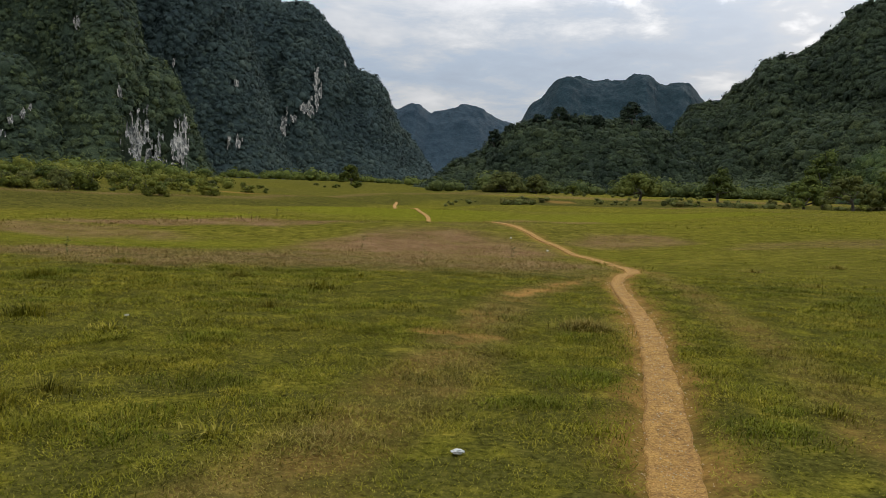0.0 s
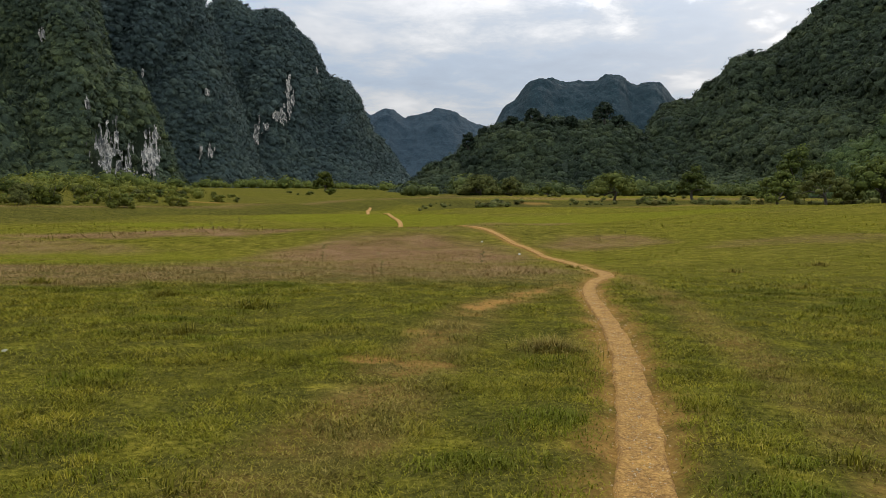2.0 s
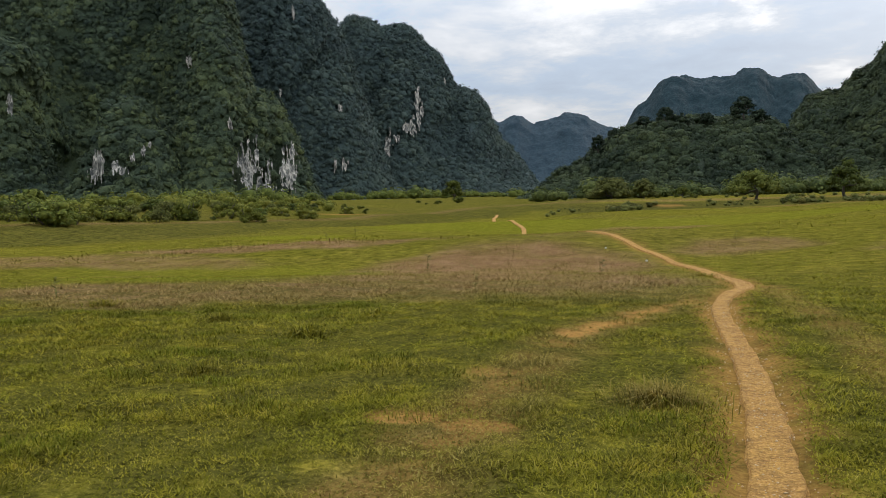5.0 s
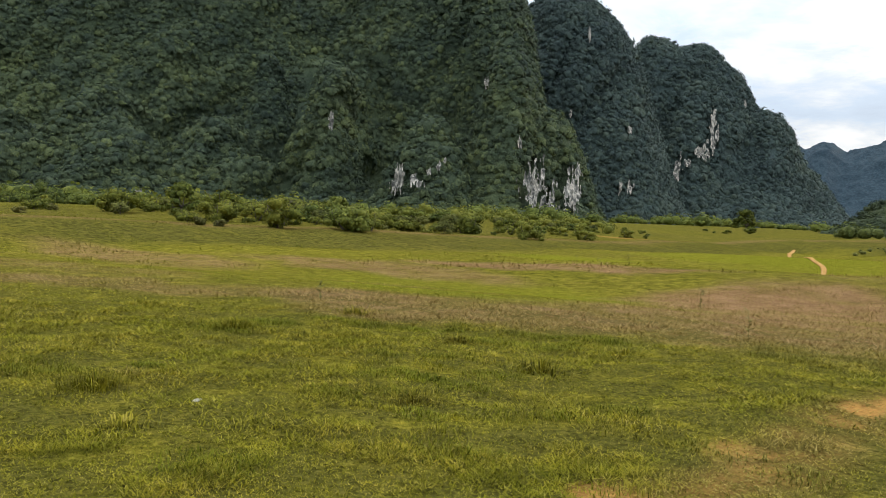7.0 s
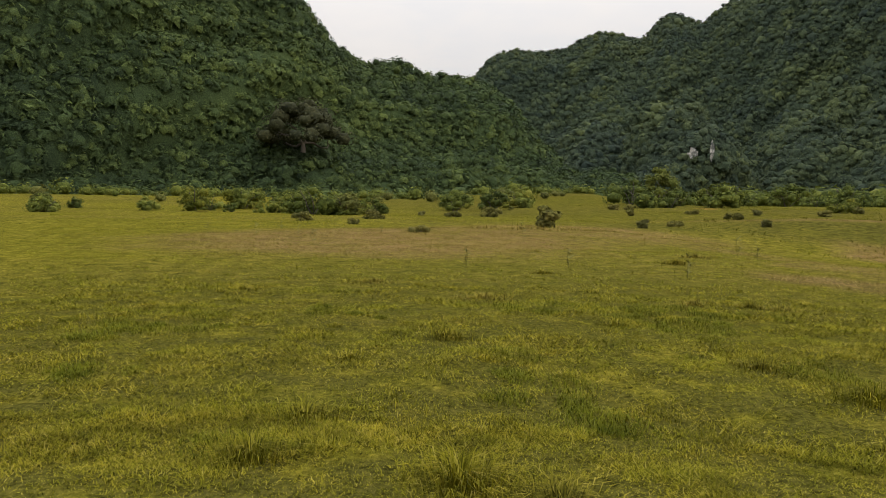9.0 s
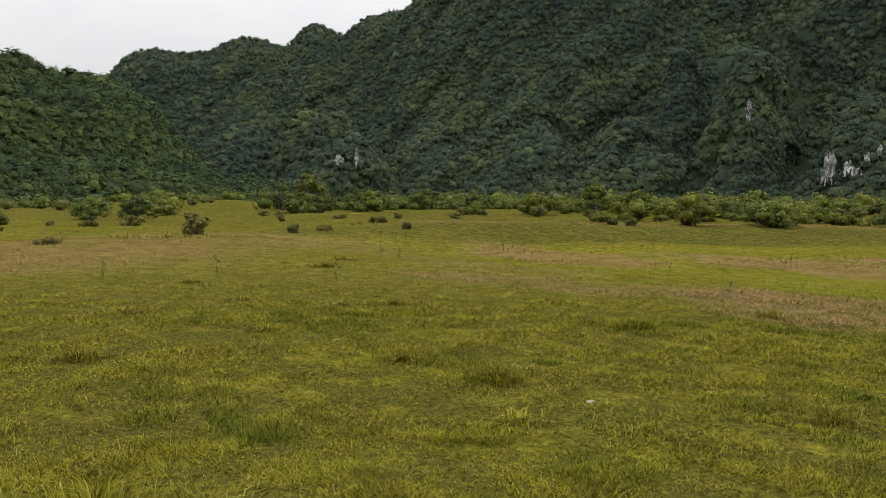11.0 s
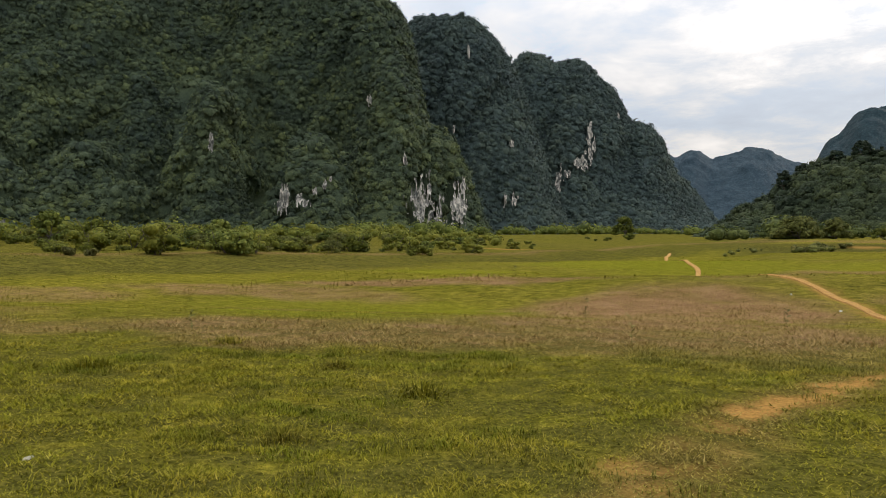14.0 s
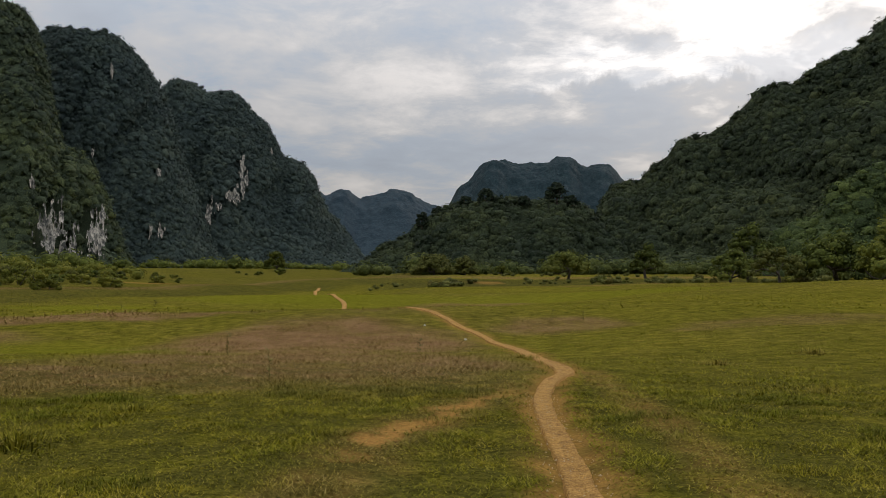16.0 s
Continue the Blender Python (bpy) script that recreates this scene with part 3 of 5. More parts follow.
# ---------------------------------------------------------------- mesh helpers
def mesh_from(name, verts, faces4, mats, attrs=None, smooth_shade=False):
    """A mesh from arrays: verts n x 3, faces n x 4 (a face that repeats its last corner is a triangle)."""
    me = bpy.data.meshes.new(name)
    verts = np.asarray(verts, np.float32)
    faces4 = np.asarray(faces4, np.int32)
    tri = faces4[:, 2] == faces4[:, 3]
    sizes = np.where(tri, 3, 4).astype(np.int32)
    keep = np.ones(faces4.shape, bool)
    keep[tri, 3] = False
    flat = faces4[keep]
    starts = np.r_[0, np.cumsum(sizes)[:-1]].astype(np.int32)
    me.vertices.add(len(verts))
    me.vertices.foreach_set("co", verts.ravel())
    me.loops.add(len(flat))
    me.loops.foreach_set("vertex_index", flat)
    me.polygons.add(len(sizes))
    me.polygons.foreach_set("loop_start", starts)
    me.polygons.foreach_set("loop_total", sizes)
    if smooth_shade:
        me.polygons.foreach_set("use_smooth", np.ones(len(sizes), bool))
    for key, values in (attrs or {}).items():
        a = me.attributes.new(key, "FLOAT", "POINT")
        a.data.foreach_set("value", np.asarray(values, np.float32))
    for mat in mats if isinstance(mats, (list, tuple)) else [mats]:
        me.materials.append(mat)
    me.update(calc_edges=True)
    me.validate()
    return me


def part(name, me, parent=None, label="", kind=""):
    ob = new(name, me)
    if parent is not None:
        ob.parent = parent
    return tagged(ob, label, kind=kind)


def grid_faces(rows, cols, wrap=False):
    r, c = np.meshgrid(np.arange(rows - 1), np.arange(cols if wrap else cols - 1), indexing="ij")
    n = (c + 1) % cols
    return np.stack([r * cols + c, r * cols + n, (r + 1) * cols + n, (r + 1) * cols + c], -1).reshape(-1, 4)


# ---------------------------------------------------------------- the ground
def build_meadow():
    d = np.concatenate([[0.001, 0.15], np.geomspace(0.4, 60, 300), np.geomspace(61.5, 260, 90), np.geomspace(270, 4600, 40)])
    a = np.radians(np.concatenate([np.arange(45, 200, 0.62), np.arange(200, 405, 4.0)]))
    D, A = np.meshgrid(d, a, indexing="ij")
    x, y = 1.0 + np.cos(A) * D, 4.8 + np.sin(A) * D
    z = turf_z(x, y)
    bare, dry = bare_of(x, y), dry_of(x, y)
    bare = np.where(D < 60, bare, 0.6 * patches(x + 2.5 * fbm(x / 4, y / 4, 3, 185), y, FAR_EARTH))
    tw = trail_width_dist(x, y)
    z = z - 0.05 * smooth(0.32, 0.16, tw) * smooth(60, 20, D) - 0.02 * bare * smooth(60, 20, D)
    # the painted shade under the near blades fades out with distance
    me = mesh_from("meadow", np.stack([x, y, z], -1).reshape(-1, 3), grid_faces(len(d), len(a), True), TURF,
                   {"dry": dry.ravel(), "bare": bare.ravel(), "lush": lush_of(x, y).ravel(), "rank": rank_of(x, y).ravel(), "thatch_shade": (0.9 * smooth(26, 9, D) * smooth(0.20, 0.55, fbm(x / 0.3, y / 0.3, 3, 133))).ravel()}, True)
    return tagged(new("meadow_ground", me), "grassy valley meadow with bare earth patches and reddish dry grass", "ground", kind="structure")


def spline(pts, step):
    """A smooth line through points: arrays of x, y, width."""
    p = np.array(pts, float)
    out = []
    for k in range(len(p) - 1):
        a, b, c, d = p[max(k - 1, 0)], p[k], p[k + 1], p[min(k + 2, len(p) - 1)]
        n = max(2, int(np.hypot(*(c - b)[:2]) / step))
        for t in np.arange(n) / n:
            out.append(0.5 * (2 * b + (c - a) * t + (2 * a - 5 * b + 4 * c - d) * t * t + (3 * b - a - 3 * c + d) * t**3))
    out.append(p[-1])
    return np.array(out)


def build_trail():
    line = spline(TRAIL, 0.08)
    go = np.gradient(line[:, :2], axis=0)
    go /= np.linalg.norm(go, axis=1)[:, None] + 1e-9
    side = np.stack([go[:, 1], -go[:, 0]], 1)
    s = np.arange(len(line)) * 0.08
    across = np.linspace(-1, 1, 15)
    el, er = 0.74 + 0.36 * fbm(s / 0.22, 0 * s + 3, 5, 91), 0.70 + 0.48 * fbm(s / 0.20, 0 * s + 9, 5, 93)
    half = line[:, 2:3] / 2 * np.where(across < 0, el[:, None], er[:, None])
    x = line[:, 0:1] + side[:, 0:1] * across * half
    y = line[:, 1:2] + side[:, 1:2] * across * half
    far = np.hypot(x - 1, y - 4.8)
    z = ground_z(x, y) - 0.03 * smooth(60, 20, far) - 0.014 * (1 - across**2) * smooth(60, 20, far) + (fbm(x / 0.12, y / 0.12, 3, 95) - 0.5) * 0.02 + 0.004 + 0.0009 * far
    z -= np.where(np.abs(across) > 0.99, 0.05, 0)
    me = mesh_from("footpath", np.stack([x, y, z], -1).reshape(-1, 3), grid_faces(len(line), len(across))[:, ::-1], EARTH, None, True)
    return tagged(new("footpath", me), "narrow winding footpath of trodden orange earth through grass", "path", kind="structure")


build_meadow()
build_trail()


# ---------------------------------------------------------------- foliage templates
def unit_blob(rng, faces, size, flat=0.85, lumps=5, low=-0.35, core=0.74, corners=4):
    """A crown of unit reach: loose leaf sprays round a lumpy dark core. Returns verts, faces."""
    dirs = rng.normal(size=(lumps, 3))
    dirs[:, 2] = np.abs(dirs[:, 2]) * 0.8
    dirs /= np.linalg.norm(dirs, axis=1)[:, None]
    n = rng.normal(size=(faces * 3, 3))
    n /= np.linalg.norm(n, axis=1)[:, None]
    n = n[n[:, 2] > low][:faces]
    reach = 0.72 + 0.34 * np.max(np.clip(n @ dirs.T, 0, 1) ** 5, axis=1) + rng.uniform(-0.10, 0.08, len(n))
    p = n * reach[:, None] * (1, 1, flat)
    out = n + rng.normal(size=n.shape) * 0.35 + (0, 0, 0.4)
    out /= np.linalg.norm(out, axis=1)[:, None]
    u = np.cross(out, rng.normal(size=n.shape))
    u /= np.linalg.norm(u, axis=1)[:, None]
    v = np.cross(out, u)
    sz = size * rng.uniform(0.6, 1.35, (len(n), 1))
    q = np.stack([p - u * sz * rng.uniform(0.7, 1.2, (len(n), 1)), p - v * sz * rng.uniform(0.5, 1.0, (len(n), 1)),
                  p + u * sz * rng.uniform(0.7, 1.2, (len(n), 1)), p + v * sz * rng.uniform(0.5, 1.0, (len(n), 1))], 1)
    verts = q.reshape(-1, 3)
    f = np.arange(len(verts)).reshape(-1, 4)
    if corners == 3:
        verts = np.delete(q, 1, axis=1).reshape(-1, 3)
        f = np.arange(len(verts)).reshape(-1, 3)[:, [0, 1, 2, 2]]
    if core > 0:
        g = (1 + 5**0.5) / 2
        ico = np.array([(-1, g, 0), (1, g, 0), (-1, -g, 0), (1, -g, 0), (0, -1, g), (0, 1, g), (0, -1, -g), (0, 1, -g), (g, 0, -1), (g, 0, 1), (-g, 0, -1), (-g, 0, 1)])
        ico = ico / np.linalg.norm(ico[0])
        idx = np.array([(0, 11, 5), (0, 5, 1), (0, 1, 7), (0, 7, 10), (0, 10, 11), (1, 5, 9), (5, 11, 4), (11, 10, 2), (10, 7, 6), (7, 1, 8),
                        (3, 9, 4), (3, 4, 2), (3, 2, 6), (3, 6, 8), (3, 8, 9), (4, 9, 5), (2, 4, 11), (6, 2, 10), (8, 6, 7), (9, 8, 1)])
        if corners == 3:
            idx = idx[ico[idx][:, :, 2].mean(1) > -0.35]
        rc = core * (0.85 + 0.3 * np.max(np.clip(ico @ dirs.T, 0, 1) ** 3, axis=1)) * rng.uniform(0.85, 1.1, 12)
        cv = ico * rc[:, None] * (1, 1, flat)
        f = np.concatenate([f, np.c_[idx, idx[:, 2]] + len(verts)])
        verts = np.concatenate([verts, cv])
    return verts, f


def scatter(name, templates, places, sizes, mat, parent=None, label="", stretch=None, kind="stuff", shade=None):
    """Many crowns joined into one mesh: each a turned and scaled template."""
    rng = np.random.default_rng(len(places))
    allv, allf, tones, base = [], [], [], 0
    pick = rng.integers(0, len(templates), len(places))
    turn = rng.uniform(0, 2 * np.pi, len(places))
    tall = rng.uniform(0.8, 1.25, len(places)) if stretch is None else stretch
    for k, (tv, tf) in enumerate(templates):
        sel = np.nonzero(pick == k)[0]
        if not len(sel):
            continue
        c, s = np.cos(turn[sel])[:, None], np.sin(turn[sel])[:, None]
        r = sizes[sel][:, None]
        x = (tv[:, 0] * c - tv[:, 1] * s) * r + places[sel, 0:1]
        y = (tv[:, 0] * s + tv[:, 1] * c) * r + places[sel, 1:2]
        z = tv[:, 2] * r * tall[sel][:, None] + places[sel, 2:3]
        allv.append(np.stack([x, y, z], -1).reshape(-1, 3))
        f = tf[None] + (np.arange(len(sel)) * len(tv))[:, None, None] + base
        allf.append(f.reshape(-1, 4))
        base += len(sel) * len(tv)
        own = rng.uniform(0, 1, len(sel))
        tones.append(np.repeat(own if shade is None else 0.5 * own - 0.25 + shade[sel], len(tv)))
    me = mesh_from(name, np.concatenate(allv), np.concatenate(allf), mat, {"tone": np.concatenate(tones)}, True)
    return part(name, me, parent, label, kind)


TR = np.random.default_rng(11)

FINE_CROWNS = [unit_blob(TR, 36, 0.25, 0.95, 7, -0.3, 0.60, 3) for _ in range(16)]
MID_CROWNS = [unit_blob(TR, 24, 0.23, 0.95, 6, -0.2, 0.74, 3) for _ in range(16)]
CROWNS = [unit_blob(TR, 16, 0.31, 0.95, 5, -0.15, 0.74, 3) for _ in range(16)]
BUSHES = [unit_blob(TR, 90, 0.125, 0.8, 7, -0.4, 0.68) for _ in range(8)]

# pale cliffs on the hill faces: bearing, height angle, half width, half height in degrees
CLIFFS = {
    "massif": [(22.4, 2.4, 0.92, 2.0), (21.1, 1.7, 0.48, 1.1), (19.6, 2.1, 0.75, 1.7), (32.1, 2.6, 0.5, 1.4), (30.9, 2.5, 0.75, 0.6), (29.9, 3.2, 0.2, 0.4), (29.2, 3.6, 0.16, 0.32), (36.9, 6.5, 0.24, 0.78),
               (26.0, 9.5, 0.19, 0.65), (23.5, 5.4, 0.2, 0.46), (65.1, 3.5, 0.36, 0.45), (64.0, 3.6, 0.22, 0.75), (49.7, 0.95, 0.3, 0.3), (28.8, 4.0, 0.12, 0.22)],
    "tower": [(15.7, 2.4, 0.25, 0.7), (16.35, 2.4, 0.15, 0.55), (20.0, 7.6, 0.16, 0.38), (15.9, 6.5, 0.22, 0.26), (18.9, 12.9, 0.11, 0.48)],
    "spur": [(12.5, 3.9, 0.36, 0.9), (11.9, 4.35, 0.34, 0.4), (11.2, 5.1, 0.4, 0.35), (10.7, 5.3, 0.25, 0.9), (10.4, 6.6, 0.23, 1.55), (10.1, 6.1, 0.16, 0.85), (14.2, 4.9, 0.15, 0.3), (8.4, 8.1, 0.09, 0.3)],
}


def cliff_zone(key, az, el):
    """Above 0 where a pale cliff breaks the wood."""
    best = np.full(np.shape(az), -9.0)
    for ca, ce, w, h in CLIFFS.get(key, ()):
        best = np.maximum(best, 1 - np.sqrt(((az - ca) / w) ** 2 + ((el - ce) / h) ** 2))
    return best + 0.14 + 0.5 * (fbm(az * 3.1, el * 1.3, 4, 12) - 0.5)


def spaced(p, gap):
    """Of many points, one to each cube of that size, so that crowns stand side by side."""
    cube = np.floor(p / gap).astype(np.int64)
    cube -= cube.min(axis=0)
    code = (cube[:, 0] * 100003 + cube[:, 1]) * 1009 + cube[:, 2]
    return np.unique(code, return_index=True)[1]


def build_hill(name, key, az0, az1, d0, d1, daz, steps, leaf, crown, label, giants=0, gully=4.0, wooded=True, crowns=CROWNS, greener=(0, -1), near_lift=0.08):
    """A hill: the slope under its leaf roof and the crowns of its forest standing side by side on it. crown: a usual
    crown's reach;
    the last two: the distances between which the near crowns turn lighter, as if better lit, and by how much."""
    size, foot = FOLDS[key]
    az = np.arange(az0, az1 + 1e-6, daz)
    fine = np.linspace(d0, d1, 260)
    A, F = np.meshgrid(np.radians(az), fine, indexing="ij")
    zf = np.maximum(hill_z(1.0 - np.sin(A) * F, 4.8 + np.cos(A) * F, key), -6.0)
    arc = np.cumsum(np.hypot(np.gradient(F, axis=1), np.gradient(zf, axis=1)), axis=1)
    arc = (arc - arc[:, :1]) / (arc[:, -1:] - arc[:, :1])
    D = np.stack([np.interp(np.linspace(0, 1, steps), arc[k], fine) for k in range(len(az))])
    A = np.radians(az)[:, None] + 0 * D
    x, y = 1.0 - np.sin(A) * D, 4.8 + np.cos(A) * D
    z = np.maximum(hill_z(x, y, key), -6.0)
    p = np.stack([x, y, z], -1)
    n = np.cross(np.gradient(p, axis=0), np.gradient(p, axis=1))
    n /= np.linalg.norm(n, axis=-1, keepdims=True) + 1e-9
    n *= np.sign(n[..., 2:3] + 1e-9)
    el = np.degrees(np.arctan2(z - 1.6, D))
    below = smooth(0.4, 2.2, el.max(axis=1, keepdims=True) - el) * smooth(0.3, 1.6, el)
    crease = 1 - np.abs(2 * fbm(A * D / (22 * size) + 0.15 * z / 20, z / (70 * size), 3, 231) - 1)
    p = p - n * (gully * size * below * smooth(0.62, 0.97, crease))[..., None]
    lumps = (fbm(A * D / (crown * 2.2), z / (crown * 2.0) + D / (crown * 5), 3, 235) - 0.5) * crown * 1.2
    p = p + n * (lumps * smooth(-3.0, 0.0, z))[..., None]
    swell = fbm(A * D / (14 * size), z / (10 * size), 4, 237)
    tone = 0.40 + 0.8 * (swell - 0.5) + near_lift * smooth(*greener, D + 60 * (swell - 0.5))
    bare = smooth(0.0, 0.2, cliff_zone(key, np.degrees(A), el))
    p = p - n * (2.5 * size * bare)[..., None]
    root = tagged(new(name), label, "hill", kind="structure")
    # below a forest the slope's tone is lowered, for the shade between crowns
    part("slope", mesh_from("slope", p.reshape(-1, 3), grid_faces(len(az), steps), leaf, {"tone": tone.ravel() - (0.12 if wooded else 0.0)}, True), root)
    if not wooded:
        return root
    seen = np.maximum.accumulate(el, axis=1)
    ga, gb = np.gradient(p, axis=0), np.gradient(p, axis=1)
    area = np.linalg.norm(np.cross(ga, gb), axis=-1)
    want = area * np.where(el > seen - 0.25, 1.0, 0.06) * (z > -1.5) * (bare < 0.4)
    rng = np.random.default_rng(len(name) * 13 + len(HILLS[key]))
    many = int(want.sum() / (crown * 1.15) ** 2 * 3.2)
    ia, ib = np.unravel_index(rng.choice(want.size, many, p=(want / want.sum()).ravel()), want.shape)
    c = p[ia, ib] + rng.uniform(-0.5, 0.5, (many, 1)) * ga[ia, ib] + rng.uniform(-0.5, 0.5, (many, 1)) * gb[ia, ib]
    pick = spaced(c, crown * 1.28)
    c, ia, ib = c[pick], ia[pick], ib[pick]
    big = crown * rng.lognormal(0.04, 0.32, len(pick)).clip(0.6, 2.0)
    steep = 1 - np.abs(n[ia, ib, 2])
    scatter("forest", crowns, c - n[ia, ib] * (0.20 * big)[:, None] + (0, 0, 1) * (big * rng.uniform(-0.1, 0.3, len(pick)))[:, None], big, leaf, root, "dense dark green broadleaf forest canopy",
            rng.uniform(0.75, 1.15, len(pick)) + 0.4 * steep * rng.uniform(0.2, 1.2, len(pick)), shade=tone[ia, ib])
    if giants:
        top = want * (z > 3) * (el < 16.8) * (0.012 + smooth(-0.6, -0.1, el - el.max(axis=1, keepdims=True)))
        ia, ib = np.unravel_index(rng.choice(top.size, giants, p=(top / top.sum()).ravel()), top.shape)
        big = crown * rng.uniform(0.5, 1.1, giants)
        scatter("tall_crown", BUSHES, p[ia, ib] + (0, 0, 1) * (crown * 0.5 + big * rng.uniform(0.1, 0.85, giants))[:, None], big, leaf, root,
                "taller tree crowns standing out of the canopy", rng.uniform(0.8, 1.3, giants))
    return root


massif = build_hill("limestone_massif", "massif", 14, 97, 366, 900, 0.22, 200, LEAF_HILL, 3.1, "steep limestone hill covered in dark forest with pale cliffs", giants=560, greener=(560, 470), near_lift=0.02)
tower = build_hill("limestone_tower", "tower", 10, 30, 585, 900, 0.13, 130, LEAF_TOWER_HAZE, 3.5, "rounded limestone tower hill clad in dark forest", giants=70)
spur = build_hill("limestone_spur", "spur", 0, 22, 715, 1150, 0.13, 130, LEAF_TOWER_HAZE, 4.0, "dark forested limestone spur with a pale cliff streak", giants=70)
build_hill("forested_hill", "left_hill", 64, 118, 185, 480, 0.24, 130, LEAF_RIGHT, 2.2, "green jungle hillside beside the meadow", crowns=FINE_CROWNS, giants=160, greener=(330, 230))
build_hill("wooded_knoll", "knoll", -20, 6, 258, 480, 0.14, 100, LEAF_KNOLL, 2.6, "low knoll covered with dark tall trees", crowns=MID_CROWNS, giants=160)
# backlit upper slope: its shade is painted in with dark knoll leaves, lighter low down
build_hill("forested_hill", "right_hill", -46, -9, 258, 640, 0.2, 130, LEAF_KNOLL, 2.8, "long forested slope rising behind the meadow trees", crowns=MID_CROWNS, giants=220, greener=(420, 300), near_lift=0.22)
build_hill("forested_hill", "right_foot", -52, -24, 188, 350, 0.22, 90, LEAF_RIGHT, 2.2, "leafy foot of the forested slope", crowns=MID_CROWNS, giants=30)
build_hill("forested_hill", "back_hill", -244, -46, 180, 560, 1.0, 60, LEAF_RIGHT, 11.0, "forested hill closing the valley")
build_hill("distant_hill", "distant_ridge", -28, -1, 1600, 2700, 0.07, 150, LEAF_DISTANT_HAZE, 5.0, "distant forested limestone ridge tinted blue by haze", gully=2.0, wooded=False)
build_hill("distant_hill", "remote_ridge", -16, 12, 2350, 3500, 0.08, 120, LEAF_REMOTE_HAZE, 7.0, "remote hazy blue forested ridge", gully=1.5, wooded=False)


# ---------------------------------------------------------------- cliffs
def build_cliff(root, key, az, el, w, h, seed):
    """A pale limestone face where no trees hold: broken flutes and ledges lying on the slope, with a ragged outline."""
    size, foot = FOLDS[key]
    nu, nv = 72, 84
    u, v = np.meshgrid(np.linspace(-1.35, 1.35, nu), np.linspace(-1.35, 1.35, nv), indexing="ij")
    aa, ee = np.radians(az + u * w), np.radians(np.maximum(el + v * h, 0.5 + 0.01 * v))
    dd = np.linspace(foot, foot + 480, 600)
    out = np.zeros(u.shape)
    for k in range(nu):
        a = aa[k, 0]
        hz = hill_z(1.0 - math.sin(a) * dd, 4.8 + math.cos(a) * dd, key)
        reach = np.maximum.accumulate(np.arctan2(hz - 1.6, dd))
        out[k] = np.interp(ee[k], reach + np.arange(len(dd)) * 1e-9, dd)
    au, av = np.degrees(aa) * 3.0, np.degrees(ee)
    flute = fbm(au * 3.4 + seed, av * 0.6, 4, seed + 3) - 0.5
    ledge = fbm(au * 0.7, av * 2.4 + seed, 3, seed + 5) - 0.5
    out = out - 3.0 * size + (1.8 * flute + 1.6 * ledge) * size
    x, y = 1.0 - np.sin(aa) * out, 4.8 + np.cos(aa) * out
    z = 1.6 + np.tan(ee) * out
    ragged = fbm(au * 0.9 + 0.5 * av + seed, av * 1.1, 3, seed) - 0.5
    torn = fbm(au * 3.2 + seed, av * 2.6, 3, seed + 7) - 0.5
    mask = 0.84 - np.sqrt(u**2 + v**2) ** 1.6 + 1.6 * ragged + 2.2 * torn
    faces = grid_faces(nu, nv)
    faces = faces[mask.ravel()[faces].mean(1) > 0.18]
    me = mesh_from("cliff_face", np.stack([x, y, z], -1).reshape(-1, 3), faces, LIMESTONE, None, True)
    return part("cliff_face", me, root, "pale streaked limestone cliff")


for root, key in ((massif, "massif"), (tower, "tower"), (spur, "spur")):
    for n, (az, el, w, h) in enumerate(CLIFFS[key]):
        build_cliff(root, key, az, el, w, h, 100 + 20 * len(key) + n)


# ---------------------------------------------------------------- thicket at the foot of the hills
def sector(rng, n, az0, az1, d0, d1):
    az, d = np.radians(rng.uniform(az0, az1, n)), np.sqrt(rng.uniform(d0**2, d1**2, n))
    return 1.0 - np.sin(az) * d, 4.8 + np.cos(az) * d, d


def build_thicket(name, spans, leaf, label, size):
    rng = np.random.default_rng(len(name) + 5)
    xs, ys, zs, rs = [], [], [], []
    for n, az0, az1, d0, d1, tall in spans:
        x, y, d = sector(rng, n, az0, az1, d0, d1)
        r = size * tall * rng.lognormal(0, 0.3, n).clip(0.5, 1.9)
        xs.append(x), ys.append(y), rs.append(r), zs.append(ground_z(x, y) + 0.45 * r)
    places = np.stack([np.concatenate(xs), np.concatenate(ys), np.concatenate(zs)], -1)
    ob = scatter(name, BUSHES, places, np.concatenate(rs), leaf)
    return tagged(ob, label, "thicket", kind="stuff")


build_thicket("thicket", [(170, 62, 118, 155, 205, 0.7), (120, 49, 64, 134, 185, 0.85), (120, 44, 70, 200, 300, 1.2), (120, 24, 70, 300, 390, 1.7), (90, 8, 24, 330, 560, 1.6), (80, 2, 14, 560, 720, 1.8)], LEAF_DARK,
              "dense dark green shrubs below the forested hill", 2.0)
build_thicket("scrub", [(60, 34, 50, 110, 185, 0.75), (70, 22, 36, 120, 190, 0.62), (40, 17, 23, 140, 190, 0.5), (20, 76, 83, 118, 150, 0.5)], LEAF_SHRUB,
              "yellowish green scrub growing loosely over the terrace", 2.0)
build_thicket("bank_scrub", [(14, -17.2, -14.3, 156, 172, 0.8), (24, -23.4, -18.2, 154, 172, 0.7), (16, -6.2, -2.9, 154, 170, 0.8), (14, -13.0, -9.5, 160, 172, 0.5), (12, -1.5, 1.5, 135, 170, 0.4), (14, -22, -8, 190, 235, 0.8), (10, -30, -24.5, 128, 150, 0.8), (16, 70, 112, 130, 150, 1.1)], LEAF_OLIVE,
              "olive scrub under the bank at the far edge of the meadow", 1.0)
